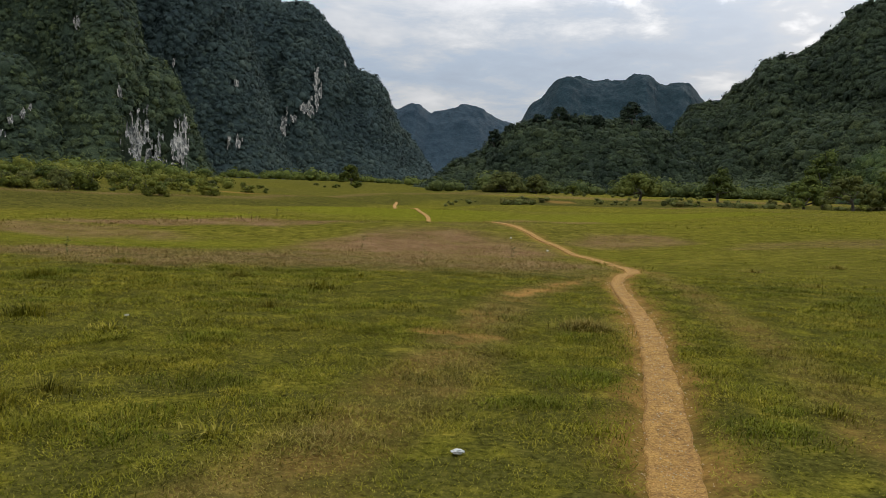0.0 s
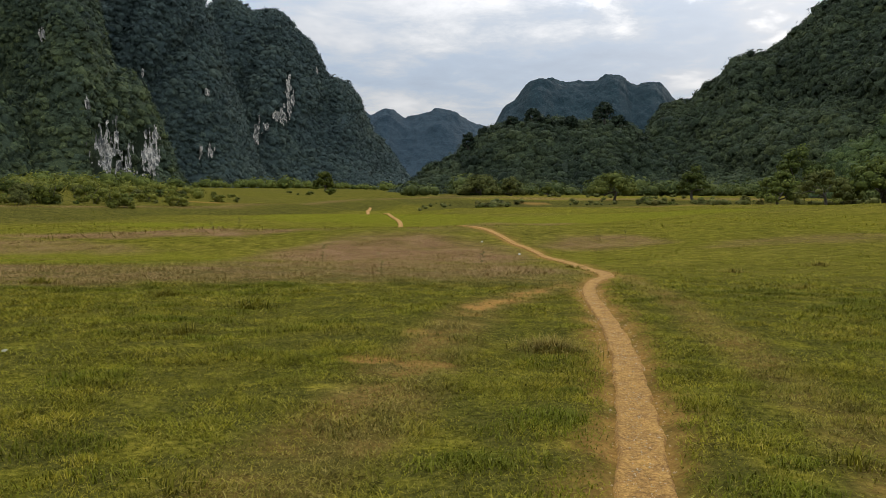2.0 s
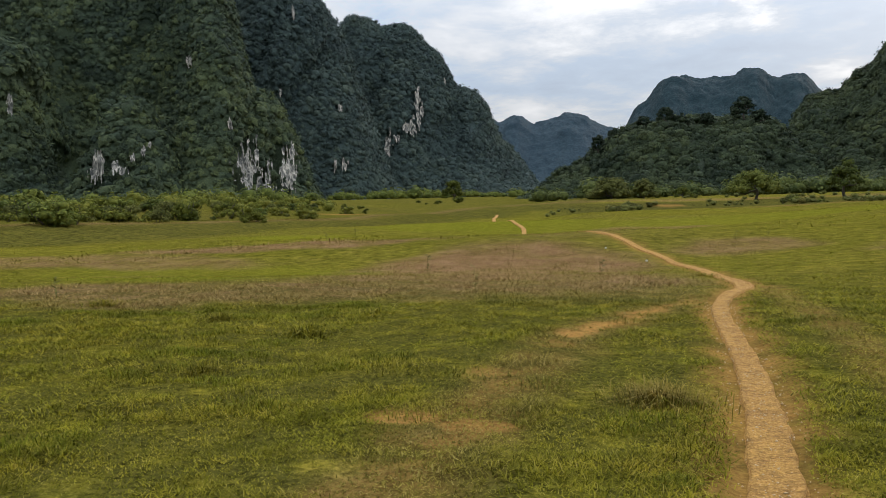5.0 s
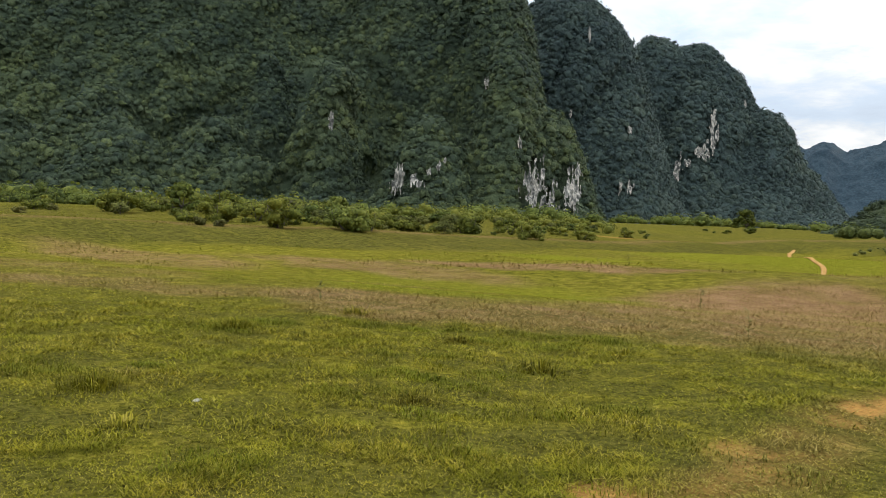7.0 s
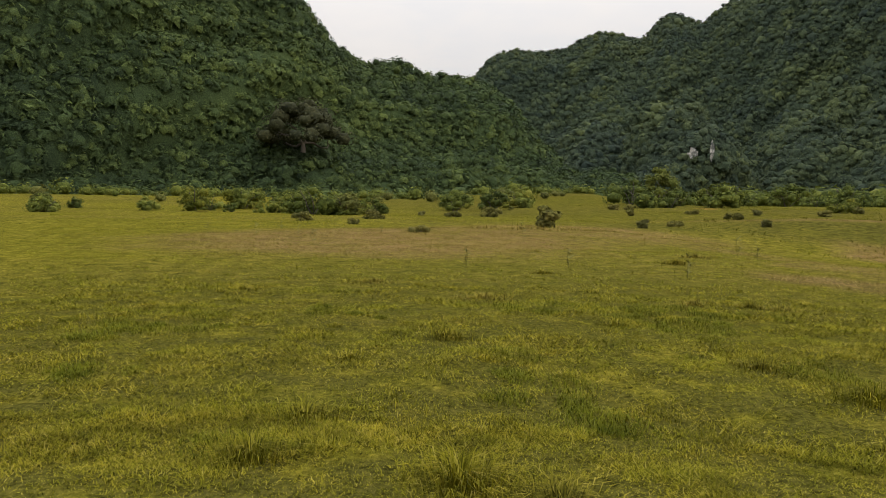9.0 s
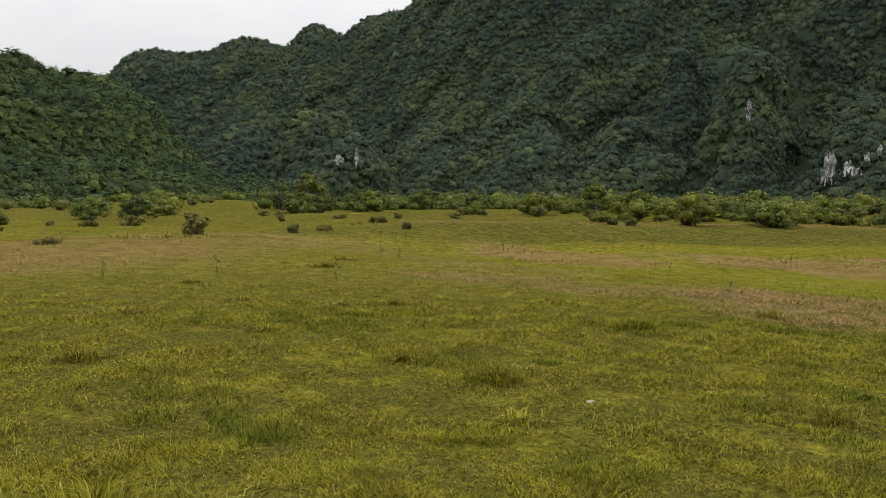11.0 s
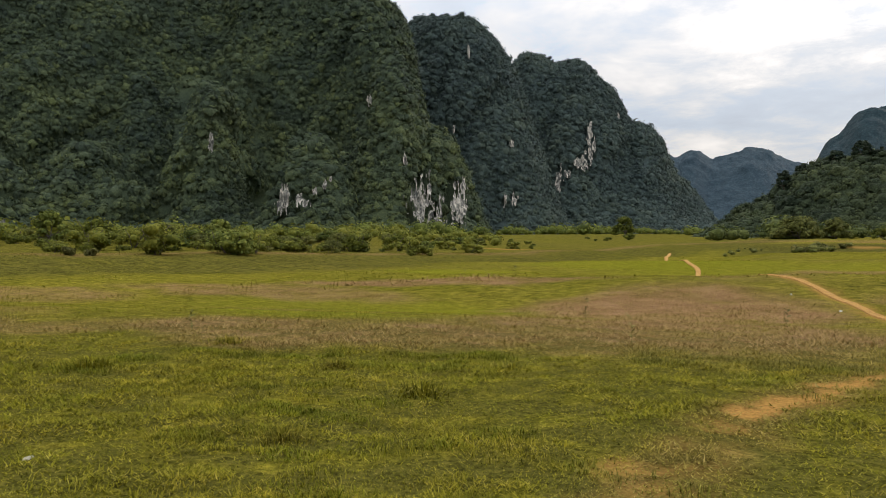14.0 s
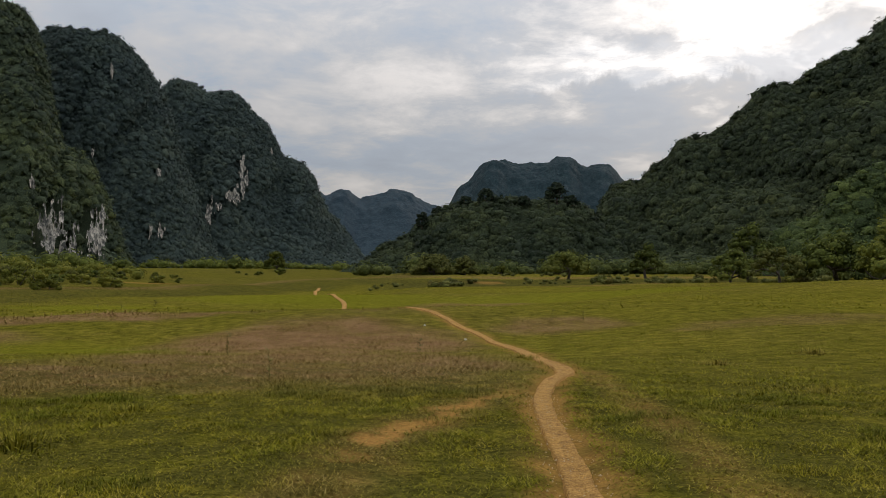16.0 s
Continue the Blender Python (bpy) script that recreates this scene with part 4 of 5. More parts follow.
build_thicket("woodland_edge", [(90, -16, 3, 250, 275, 1.0), (110, -30, -14, 246, 275, 1.0), (40, -36, -27.5, 165, 200, 1.0), (90, -52, -33, 130, 190, 1.3)], LEAF_EDGE,
              "dark trees and shrubs along the meadow edge", 2.8)


# ---------------------------------------------------------------- shrubs and trees
def tube(path, radii, sides=7):
    """A tapered limb along a line of points."""
    p = np.array(path, float)
    t = np.gradient(p, axis=0)
    t /= np.linalg.norm(t, axis=1)[:, None]
    ref = np.where(np.abs(t[:, 2:3]) > 0.9, (1.0, 0, 0), (0, 0, 1.0))
    u = np.cross(t, ref)
    u /= np.linalg.norm(u, axis=1)[:, None]
    v = np.cross(t, u)
    a = np.linspace(0, 2 * np.pi, sides, endpoint=False)
    ring = p[:, None] + np.array(radii)[:, None, None] * (np.cos(a)[None, :, None] * u[:, None] + np.sin(a)[None, :, None] * v[:, None])
    return ring.reshape(-1, 3), grid_faces(len(p), sides, True)


def join(pieces):
    vs, fs, base = [], [], 0
    for v, f in pieces:
        vs.append(v), fs.append(f + base)
        base += len(v)
    return np.concatenate(vs), np.concatenate(fs)


def bend(rng, a, b, n=6, wobble=0.08):
    a, b = np.array(a, float), np.array(b, float)
    t = np.linspace(0, 1, n)[:, None]
    off = np.cumsum(rng.normal(size=(n, 3)) * wobble * np.linalg.norm(b - a) / n, axis=0) * np.sin(np.pi * t) * 2
    return a + (b - a) * t + off


def lobes_mesh(rng, lobes, per, spray):
    pieces = []
    for cx, cy, cz, r in lobes:
        v, f = unit_blob(rng, per, spray / r, flat=0.8, lumps=4, low=-0.6, core=0.6)
        pieces.append((v * r + (cx, cy, cz), f))
    return join(pieces)


def build_shrub(seed, wide, tall, leaf, label, dense=72, spray=0.11):
    """A shrub: stems from one foot and a lumpy crown of leaf sprays down to the grass."""
    rng = np.random.default_rng(seed)
    root = tagged(new("shrub"), label, "shrub", "shrubs on the meadow")
    stems = []
    for k in range(3):
        a = rng.uniform(0, 2 * np.pi)
        tip = (math.cos(a) * wide * 0.3, math.sin(a) * wide * 0.3, tall * rng.uniform(0.5, 0.8))
        stems.append(tube(bend(rng, (math.cos(a) * 0.08, math.sin(a) * 0.08, -0.1), tip), np.linspace(0.035, 0.012, 6) * tall / 1.5, 5))
    for stem in stems:
        part("stem", mesh_from("stem", *stem, BARK), root)
    lobes = []
    for k in range(11):
        a, d = rng.uniform(0, 2 * np.pi), math.sqrt(rng.uniform(0, 1)) * wide * 0.36
        r = rng.uniform(0.2, 0.34) * min(wide, tall * 1.3)
        top = tall - r * 0.8 - (d / (wide * 0.5)) ** 2 * tall * 0.45
        lobes.append((math.cos(a) * d, math.sin(a) * d, max(r * 0.3, top * rng.uniform(0.1, 1.0)), r))
    part("foliage", mesh_from("foliage", *lobes_mesh(rng, lobes, dense, spray), leaf), root)
    return root


SHRUBS = [build_shrub(s, w, h, m, "bushy green shrub growing on the grassy terrace") for s, w, h, m in
          [(1, 4.2, 2.4, LEAF_SHRUB), (2, 3.2, 2.7, LEAF_SHRUB), (3, 5.2, 2.5, LEAF_SHRUB), (4, 3.0, 1.6, LEAF_SHRUB), (5, 4.0, 2.2, LEAF_DARK), (6, 2.4, 2.2, LEAF_OLIVE)]]
DARK_SHRUBS = [build_shrub(s, w, h, LEAF_DARK, "dense dark green shrub below the wooded slope") for s, w, h in [(7, 5.0, 2.2), (8, 3.4, 2.0), (9, 4.4, 2.6)]]
LOW = [build_shrub(s, w, h, m, "low scrubby bush standing in rough grass", 70, 0.075) for s, w, h, m in
       [(11, 1.6, 0.9, LEAF_BUSH), (12, 1.2, 0.8, WEED), (13, 2.2, 0.8, LEAF_BUSH), (14, 1.15, 1.05, LEAF_BUSH)]]


def plant(ob, x, y, size=1.0, turn=0.0, sink=0.03):
    m = Matrix.Translation((x, y, float(ground_z(x, y)) - sink)) @ Matrix.Rotation(turn, 4, "Z") @ Matrix.Scale(size, 4)
    ob.matrix_basis = m
    return ob


def plant_copy(ob, x, y, size=1.0, turn=0.0):
    m = Matrix.Translation((x, y, float(ground_z(x, y)) - 0.03)) @ Matrix.Rotation(turn, 4, "Z")
    made = copy_thing(ob, m)
    made.scale = (size, size, size)
    return made


# single shrubs by bearing, distance, kind, size
for n, (az, dist, kind, size) in enumerate([
        (75.2, 44.7, 14, 1.35), (84.5, 36, 13, 0.85), (66.3, 52, 13, 0.9), (68.4, 50, 12, 1.2), (62.6, 62, 13, 1.3), (60.6, 55, 12, 1.1), (56, 82, 3, 0.9), (55.0, 84, 12, 1.5),
        (46.0, 66, 12, 1.5), (44.6, 66, 12, 1.3), (87.5, 60, 11, 1.1), (92.6, 58, 11, 1.0), (81.9, 80, 13, 1.5), (79.0, 84, 11, 1.6), (84.0, 92, 12, 1.3), (70.5, 95, 11, 1.0), (69.4, 95, 11, 0.9), (89.0, 45, 11, 0.5)]):
    pool = LOW[kind - 11] if kind > 10 else SHRUBS[kind]
    x, y = bearing(az, dist)
    plant_copy(pool, x, y, size * (0.7 if kind in (12, 13) else 1), n * 1.7)
rng = np.random.default_rng(21)
# the shrub belt: bearing span, distance span, count, size span
for az0, az1, d0, d1, count, s0, s1 in [
        (62.5, 69.5, 100, 125, 20, 1.0, 1.5), (75.8, 79.2, 98, 125, 9, 0.8, 1.2), (79.8, 82.8, 100, 125, 9, 0.8, 1.2), (87, 93.5, 92, 108, 26, 0.9, 1.4), (95, 112, 95, 120, 16, 0.9, 1.4),
        (54, 63, 112, 130, 24, 0.95, 1.4), (54.2, 56.3, 84, 90, 4, 0.7, 0.9), (48.5, 51.5, 80, 98, 9, 0.8, 1.2), (44, 48.5, 69, 112, 24, 0.85, 1.3), (40, 44, 69, 112, 22, 0.8, 1.25), (33, 40, 72, 116, 42, 0.75, 1.15), (26.5, 33, 79, 120, 36, 0.65, 1.1),
        (22, 26.5, 88, 135, 32, 0.5, 0.9), (17.5, 22, 104, 150, 30, 0.4, 0.75), (14.5, 17.5, 124, 160, 8, 0.4, 0.65), (8, 11.5, 200, 240, 6, 0.7, 1.0)]:
    for k in range(count):
        a, d = rng.uniform(az0, az1), rng.uniform(d0, d1)
        x, y = bearing(a + 0.8 * math.sin(a * 2.9) + 0.3 * math.sin(a * 7.3), d)
        if k % 4 < 3:
            pool = DARK_SHRUBS[rng.integers(0, 3)] if az0 > 50 and rng.uniform() < 0.7 else SHRUBS[rng.integers(0, 6)]
            plant_copy(pool, x, y, (s0 + s1) / 2 * rng.choice([0.35, 0.5, 0.7, 0.95, 1.3]), rng.uniform(0, 6.28))
# the nearest shrubs under the bank of the far field
for az0, az1, count in [(-17.2, -14.3, 6), (-23.4, -18.2, 8), (-6.2, -2.9, 8), (-30, -24.5, 5)]:
    for k in range(count):
        x, y = bearing(rng.uniform(az0, az1), rng.uniform(154, 168) if az0 > -24 else rng.uniform(128, 150))
        plant_copy(LOW[rng.integers(0, 4)] if k % 2 else SHRUBS[rng.integers(0, 6)], x, y, rng.uniform(0.4, 0.7) * (2.6 if k % 2 else 1), rng.uniform(0, 6.28))
for n, ob in enumerate(SHRUBS):
    plant(ob, *bearing(33 + 3.1 * n, 92 + 2 * n), 0.9, n)
for n, ob in enumerate(DARK_SHRUBS):
    plant(ob, *bearing(88 + 2.1 * n, 99 + 2 * n), 1.0, n)
for n, ob in enumerate(LOW):
    plant(ob, *bearing(57 + 4.1 * n, 70 + 3 * n), 0.8, n)


def build_tree(az, dist, wide, tall, clear, leaf, label, seed, lobes=22, dense=90, spray=0.24, gap=0.0, base=None):
    """A broadleaf tree: bent trunk, spreading limbs and a wide crown of many leafy lobes."""
    rng = np.random.default_rng(seed)
    root = tagged(new("tree"), label, "tree", "trees at the meadow edge")
    fork = (rng.uniform(-0.3, 0.3), rng.uniform(-0.3, 0.3), clear)
    thick = tall * 0.035
    part("trunk", mesh_from("trunk", *tube(bend(rng, (0, 0, -0.3), fork), np.linspace(thick * 1.3, thick * 0.8, 6), 9), BARK, None, True), root)
    spots = []
    for k in range(lobes):
        a, q = k * 2.4 + rng.uniform(-0.4, 0.4), math.sqrt((k + 0.5) / lobes)
        d = q * wide * 0.42
        r = rng.uniform(0.12, 0.20) * wide * (1 - gap)
        z = tall - r * 0.7 - q**2 * (tall - clear) * 0.72 - rng.uniform(0, 0.22) * (tall - clear)
        spots.append((math.cos(a) * d, math.sin(a) * d, max(z, clear * 0.75 + r * 0.4), r))
    for k in range(7):
        s = spots[int(lobes * (0.25 + 0.1 * k))]
        path = bend(rng, fork, (s[0], s[1], s[2] - s[3] * 0.3), 6, 0.25)
        part("limb", mesh_from("limb", *tube(path, np.linspace(thick * 0.6, thick * 0.15, 6), 6), BARK, None, True), root)
    part("crown", mesh_from("crown", *lobes_mesh(rng, spots, dense, spray), leaf), root)
    x, y = bearing(az, dist)
    root.matrix_basis = Matrix.Translation((x, y, (float(ground_z(x, y)) if base is None else base) - 0.05))
    return root


build_tree(-12.7, 183, 12.0, 7.6, 2.2, LEAF_TREE, "spreading round-crowned tree alone in the meadow", 31, 26)
build_tree(-18.1, 180, 7.2, 8.0, 2.2, LEAF_TREE, "upright green tree by low scrub", 32, 18)
build_tree(-26.6, 122, 9.4, 5.8, 1.2, LEAF_OLIVE, "thin olive-leaved tree with open spreading branches", 33, 26, 60, 0.17, 0.28)
build_tree(-30.0, 126, 11.6, 8.2, 1.7, LEAF_DARK, "broad dark shade tree at the meadow edge", 34, 28)
build_tree(-23.6, 150, 8.5, 7.0, 1.0, LEAF_DARK, "dense dark tree beside a thin olive tree", 35, 22)
build_tree(-24.8, 160, 10.5, 11.5, 2.0, LEAF_DARK, "tall dark tree behind the meadow edge", 36, 26)
build_tree(-33.5, 118, 10.5, 9.0, 1.6, LEAF_DARK, "large leafy tree at the foot of the slope", 37, 26)
build_tree(-3.2, 235, 13.0, 7.4, 0.8, LEAF_OLIVE, "wide rounded olive tree below the knoll", 38, 26, 90, 0.3)
build_tree(-5.4, 238, 8.0, 6.4, 0.8, LEAF_OLIVE, "rounded olive tree beside a wider one", 39, 20, 90, 0.3)
build_tree(-8.0, 232, 6.0, 3.6, 0.4, LEAF_SHRUB, "small bushy green tree on the meadow edge", 40, 14)
build_tree(8.0, 330, 9.0, 9.0, 1.5, LEAF_SHRUB, "light green tree before the dark spur", 41, 18, 50, 0.5)
build_tree(67.2, 150, 8.0, 8.0, 0.6, LEAF_TREE, "tall pale green tree below the cliff", 42, 20)
build_tree(47.0, 98, 3.8, 3.8, 0.3, LEAF_DARK, "small round dark tree in the shrub belt", 43, 14, 60, 0.22)
build_tree(36.5, 92, 4.4, 3.4, 0.5, LEAF_DARK, "dark round bush tree in the shrub belt", 44, 14, 60, 0.22)

x, y = bearing(92.4, 230)
build_tree(92.4, 230, 27.0, 17.0, 2.5, LEAF_BROWN, "dark brownish umbrella tree on the forested hillside", 45, 34, 90, 0.36, base=float(hill_z(np.array([x]), np.array([y]), "left_hill")[0]) - 1.5)

# tall trees standing out of the knoll
for n, (az, dist, wide, tall) in enumerate([(-11.9, 385, 12, 15), (-12.9, 380, 8, 9), (-6.9, 385, 9, 11), (-7.9, 384, 7, 8), (-2.3, 390, 8, 12), (-3.4, 388, 7, 9), (-9.6, 385, 7, 8), (-5.4, 386, 7, 9)]):
    x, y = bearing(az, dist)
    build_tree(az, dist, wide, tall, tall * 0.4, LEAF_KNOLL, "tall dark broadleaf tree rising above the wooded knoll", 50 + n, 16, 40, 0.6,
               base=float(hill_z(np.array([x]), np.array([y]), "knoll")[0]) - 1.5)


# ---------------------------------------------------------------- grass
def blades(name, x, y, length, width, lean, label, joints=2, dry=None, mat=None):
    """Grass blades joined: each a bent, pointed strip."""
    rng = np.random.default_rng(len(x))
    n = len(x)
    z = turf_z(x, y) - 0.004
    a = rng.uniform(0, 2 * np.pi, n)
    dx, dy = np.cos(a), np.sin(a)
    sx, sy = -dy * width / 2, dx * width / 2
    mid_h, tip_h = length * 0.62, length * (1 - 0.35 * lean)
    mid_o, tip_o = length * 0.22 * lean, length * 0.75 * lean
    if joints == 2:
        v = np.stack([np.stack([x - sx, y - sy, z], -1), np.stack([x + sx, y + sy, z], -1),
                      np.stack([x + sx * .8 + dx * mid_o, y + sy * .8 + dy * mid_o, z + mid_h], -1),
                      np.stack([x - sx * .8 + dx * mid_o, y - sy * .8 + dy * mid_o, z + mid_h], -1),
                      np.stack([x + dx * tip_o, y + dy * tip_o, z + tip_h], -1)], 1)
        f = np.array([[0, 1, 2, 3], [3, 2, 4, 4]])
    else:
        v = np.stack([np.stack([x - sx, y - sy, z], -1), np.stack([x + sx, y + sy, z], -1), np.stack([x + dx * tip_o, y + dy * tip_o, z + tip_h], -1)], 1)
        f = np.array([[0, 1, 2, 2]])
    k = v.shape[1]
    faces = (f[None] + (np.arange(n) * k)[:, None, None]).reshape(-1, 4)
    d = np.repeat(dry_of(x, y) if dry is None else np.full(n, dry), k)
    me = mesh_from(name, v.reshape(-1, 3), faces, mat or BLADE, {"dry": d, "rank": np.repeat(rank_of(x, y), k), "lush": np.repeat(lush_of(x, y), k)})
    return tagged(new(name, me), label, "grass", kind="stuff")


def sown(rng, n, d0, d1, az0=-42, az1=108, thin=0.0, fade=0.0):
    """Places for grass round the lane of the walk, thinned on bare earth and the footpath, gathered in tufts."""
    az, d = np.radians(rng.uniform(az0, az1, n)), np.sqrt(rng.uniform(d0**2, d1**2, n))
    x, y = 0.8 - np.sin(az) * d, 3.6 + np.cos(az) * d
    clump = fbm(x / 0.28, y / 0.28, 3, 111)
    keep = rng.uniform(size=n) < (0.72 + 0.4 * smooth(0.35, 0.7, clump)) * (1 - 0.85 * bare_of(x, y))
    keep &= trail_width_dist(x, y) > 0.18 + 0.09 * rng.uniform(size=n)
    keep &= rng.uniform(size=n) < 1 - smooth(d1 - fade - 1e-6, d1, d)
    if thin:
        keep &= rng.uniform(size=n) < thin + 1.5 * dry_of(x, y)
    return x[keep], y[keep], clump[keep]


G = np.random.default_rng(77)
tone = lambda x, y: 0.58 + 0.9 * smooth(0.38, 0.7, fbm(x / 0.6, y / 0.6, 4, 121))
reach_of = lambda x, y: np.hypot(x - 0.8, y - 3.6)
x, y, c = sown(G, 26000, 1.0, 6.5)
blades("long_grass", x, y, G.uniform(0.022, 0.055, len(x)) * tone(x, y) * (0.45 + 0.9 * c), G.uniform(0.004, 0.008, len(x)), G.uniform(0.8, 2.0, len(x)), "longer bent blades among the short turf")
x, y, c = (np.concatenate(q) for q in zip(sown(G, 200000, 0.6, 6.0), sown(G, 860000, 4.5, 18.0, fade=10.0), sown(G, 50000, 0.3, 4.6, -180, -42)))
blades("short_grass", x, y, G.uniform(0.026, 0.058, len(x)) * tone(x, y) * (0.6 + 0.6 * c) * (0.85 + 0.04 * reach_of(x, y)) * (1 - 0.6 * bare_of(x, y)), G.uniform(0.6, 1.4, len(x)) * (0.0054 + 0.0007 * reach_of(x, y)), G.uniform(0.9, 2.2, len(x)), "short green meadow grass with yellowish blades", 1)
x, y, c = sown(G, 300000, 8.0, 42.0)
tall = 1 + 1.1 * dry_of(x, y)
blades("rough_grass", x, y, G.uniform(0.03, 0.075, len(x)) * tall * tone(x, y), G.uniform(0.012, 0.028, len(x)), G.uniform(0.8, 1.9, len(x)), "rough meadow grass with reddish seed heads", 1, mat=BLADE_SOFT)
x, y, c = sown(G, 330000, 40.0, 135.0, thin=0.5)
tall = (1 + 0.9 * dry_of(x, y)) * (0.4 + 1.3 * smooth(0.42, 0.72, fbm(x / 2.6, y / 2.6, 3, 191)))
blades("meadow_grass", x, y, G.uniform(0.05, 0.12, len(x)) * tall, G.uniform(0.04, 0.09, len(x)), G.uniform(0.4, 1.4, len(x)), "distant meadow grass", 1, mat=BLADE_SOFT)


def build_clumps():
    """Leafy clumps of longer grass standing close together in the near turf."""
    rng = np.random.default_rng(83)
    cx, cy, _ = sown(rng, 620, 1.5, 15.0)
    thick = fbm(cx / 1.7, cy / 1.7, 3, 141)
    cx, cy = cx[thick > 0.5], cy[thick > 0.5]
    reach, count = rng.uniform(0.08, 0.26, len(cx)), 95
    a, r = rng.uniform(0, 2 * np.pi, (len(cx), count)), np.sqrt(rng.uniform(0, 1, (len(cx), count)))
    x, y = (cx[:, None] + np.cos(a) * r * reach[:, None] * 1.3).ravel(), (cy[:, None] + np.sin(a) * r * reach[:, None]).ravel()
    length = (np.repeat(0.05 + 0.22 * reach, count) * (1.1 - 0.55 * r.ravel())) * rng.uniform(0.6, 1.2, len(x))
    keep = trail_width_dist(x, y) > 0.3
    x, y, length = x[keep], y[keep], length[keep]
    return blades("clump_grass", x, y, length, rng.uniform(0.004, 0.008, len(x)), rng.uniform(0.7, 1.9, len(x)), "leafy clumps of longer green grass in the turf")


build_clumps()


def build_rank_clumps():
    """Low mounds of dark rank grass, their long soft leaves bent over to all sides."""
    rng = np.random.default_rng(85)
    cx, cy, _ = sown(rng, 900, 1.8, 13.0)
    thick = fbm(cx / 1.3, cy / 1.3, 3, 143)
    cx, cy = cx[thick > 0.57], cy[thick > 0.57]
    reach, count = rng.uniform(0.10, 0.30, len(cx)), 170
    a, r = rng.uniform(0, 2 * np.pi, (len(cx), count)), np.sqrt(rng.uniform(0, 1, (len(cx), count)))
    x, y = (cx[:, None] + np.cos(a) * r * reach[:, None] * 1.5).ravel(), (cy[:, None] + np.sin(a) * r * reach[:, None]).ravel()
    length = (np.repeat(0.055 + 0.20 * reach, count) * (1.15 - 0.6 * r.ravel())) * rng.uniform(0.6, 1.2, len(x))
    keep = (trail_width_dist(x, y) > 0.3) & (bare_of(x, y) < 0.3)
    x, y, length = x[keep], y[keep], length[keep]
    return blades("rank_grass", x, y, length, rng.uniform(0.005, 0.010, len(x)), rng.uniform(1.0, 2.2, len(x)), "dark green clumps of rank grass in the turf", mat=BLADE_RANK)


build_rank_clumps()


def tussock_mesh(seed, n, tall, spread, dry):
    rng = np.random.default_rng(seed)
    a, d = rng.uniform(0, 2 * np.pi, n), np.abs(rng.normal(0, 0.4, n)).clip(0, 1) * spread
    x, y = np.cos(a) * d, np.sin(a) * d
    length = tall * rng.uniform(0.45, 1.05, n) * (1 - 0.35 * d / spread)
    face = a + rng.normal(0, 0.6, n)
    dx, dy = np.cos(face), np.sin(face)
    w = rng.uniform(0.004, 0.009, n)
    sx, sy = -dy * w / 2, dx * w / 2
    lean = rng.uniform(0.5, 1.7, n)
    z = 0 * x - 0.04
    v = np.stack([np.stack([x - sx, y - sy, z], -1), np.stack([x + sx, y + sy, z], -1),
                  np.stack([x + sx + dx * length * .2 * lean, y + sy + dy * length * .2 * lean, z + length * .62], -1),
                  np.stack([x - sx + dx * length * .2 * lean, y - sy + dy * length * .2 * lean, z + length * .62], -1),
                  np.stack([x + dx * length * .7 * lean, y + dy * length * .7 * lean, z + length * (1 - .3 * lean)], -1)], 1)
    f = (np.array([[0, 1, 2, 3], [3, 2, 4, 4]])[None] + (np.arange(n) * 5)[:, None, None]).reshape(-1, 4)
    return mesh_from("grass_tussock", v.reshape(-1, 3), f, BLADE, {"dry": np.full(n * 5, dry)})


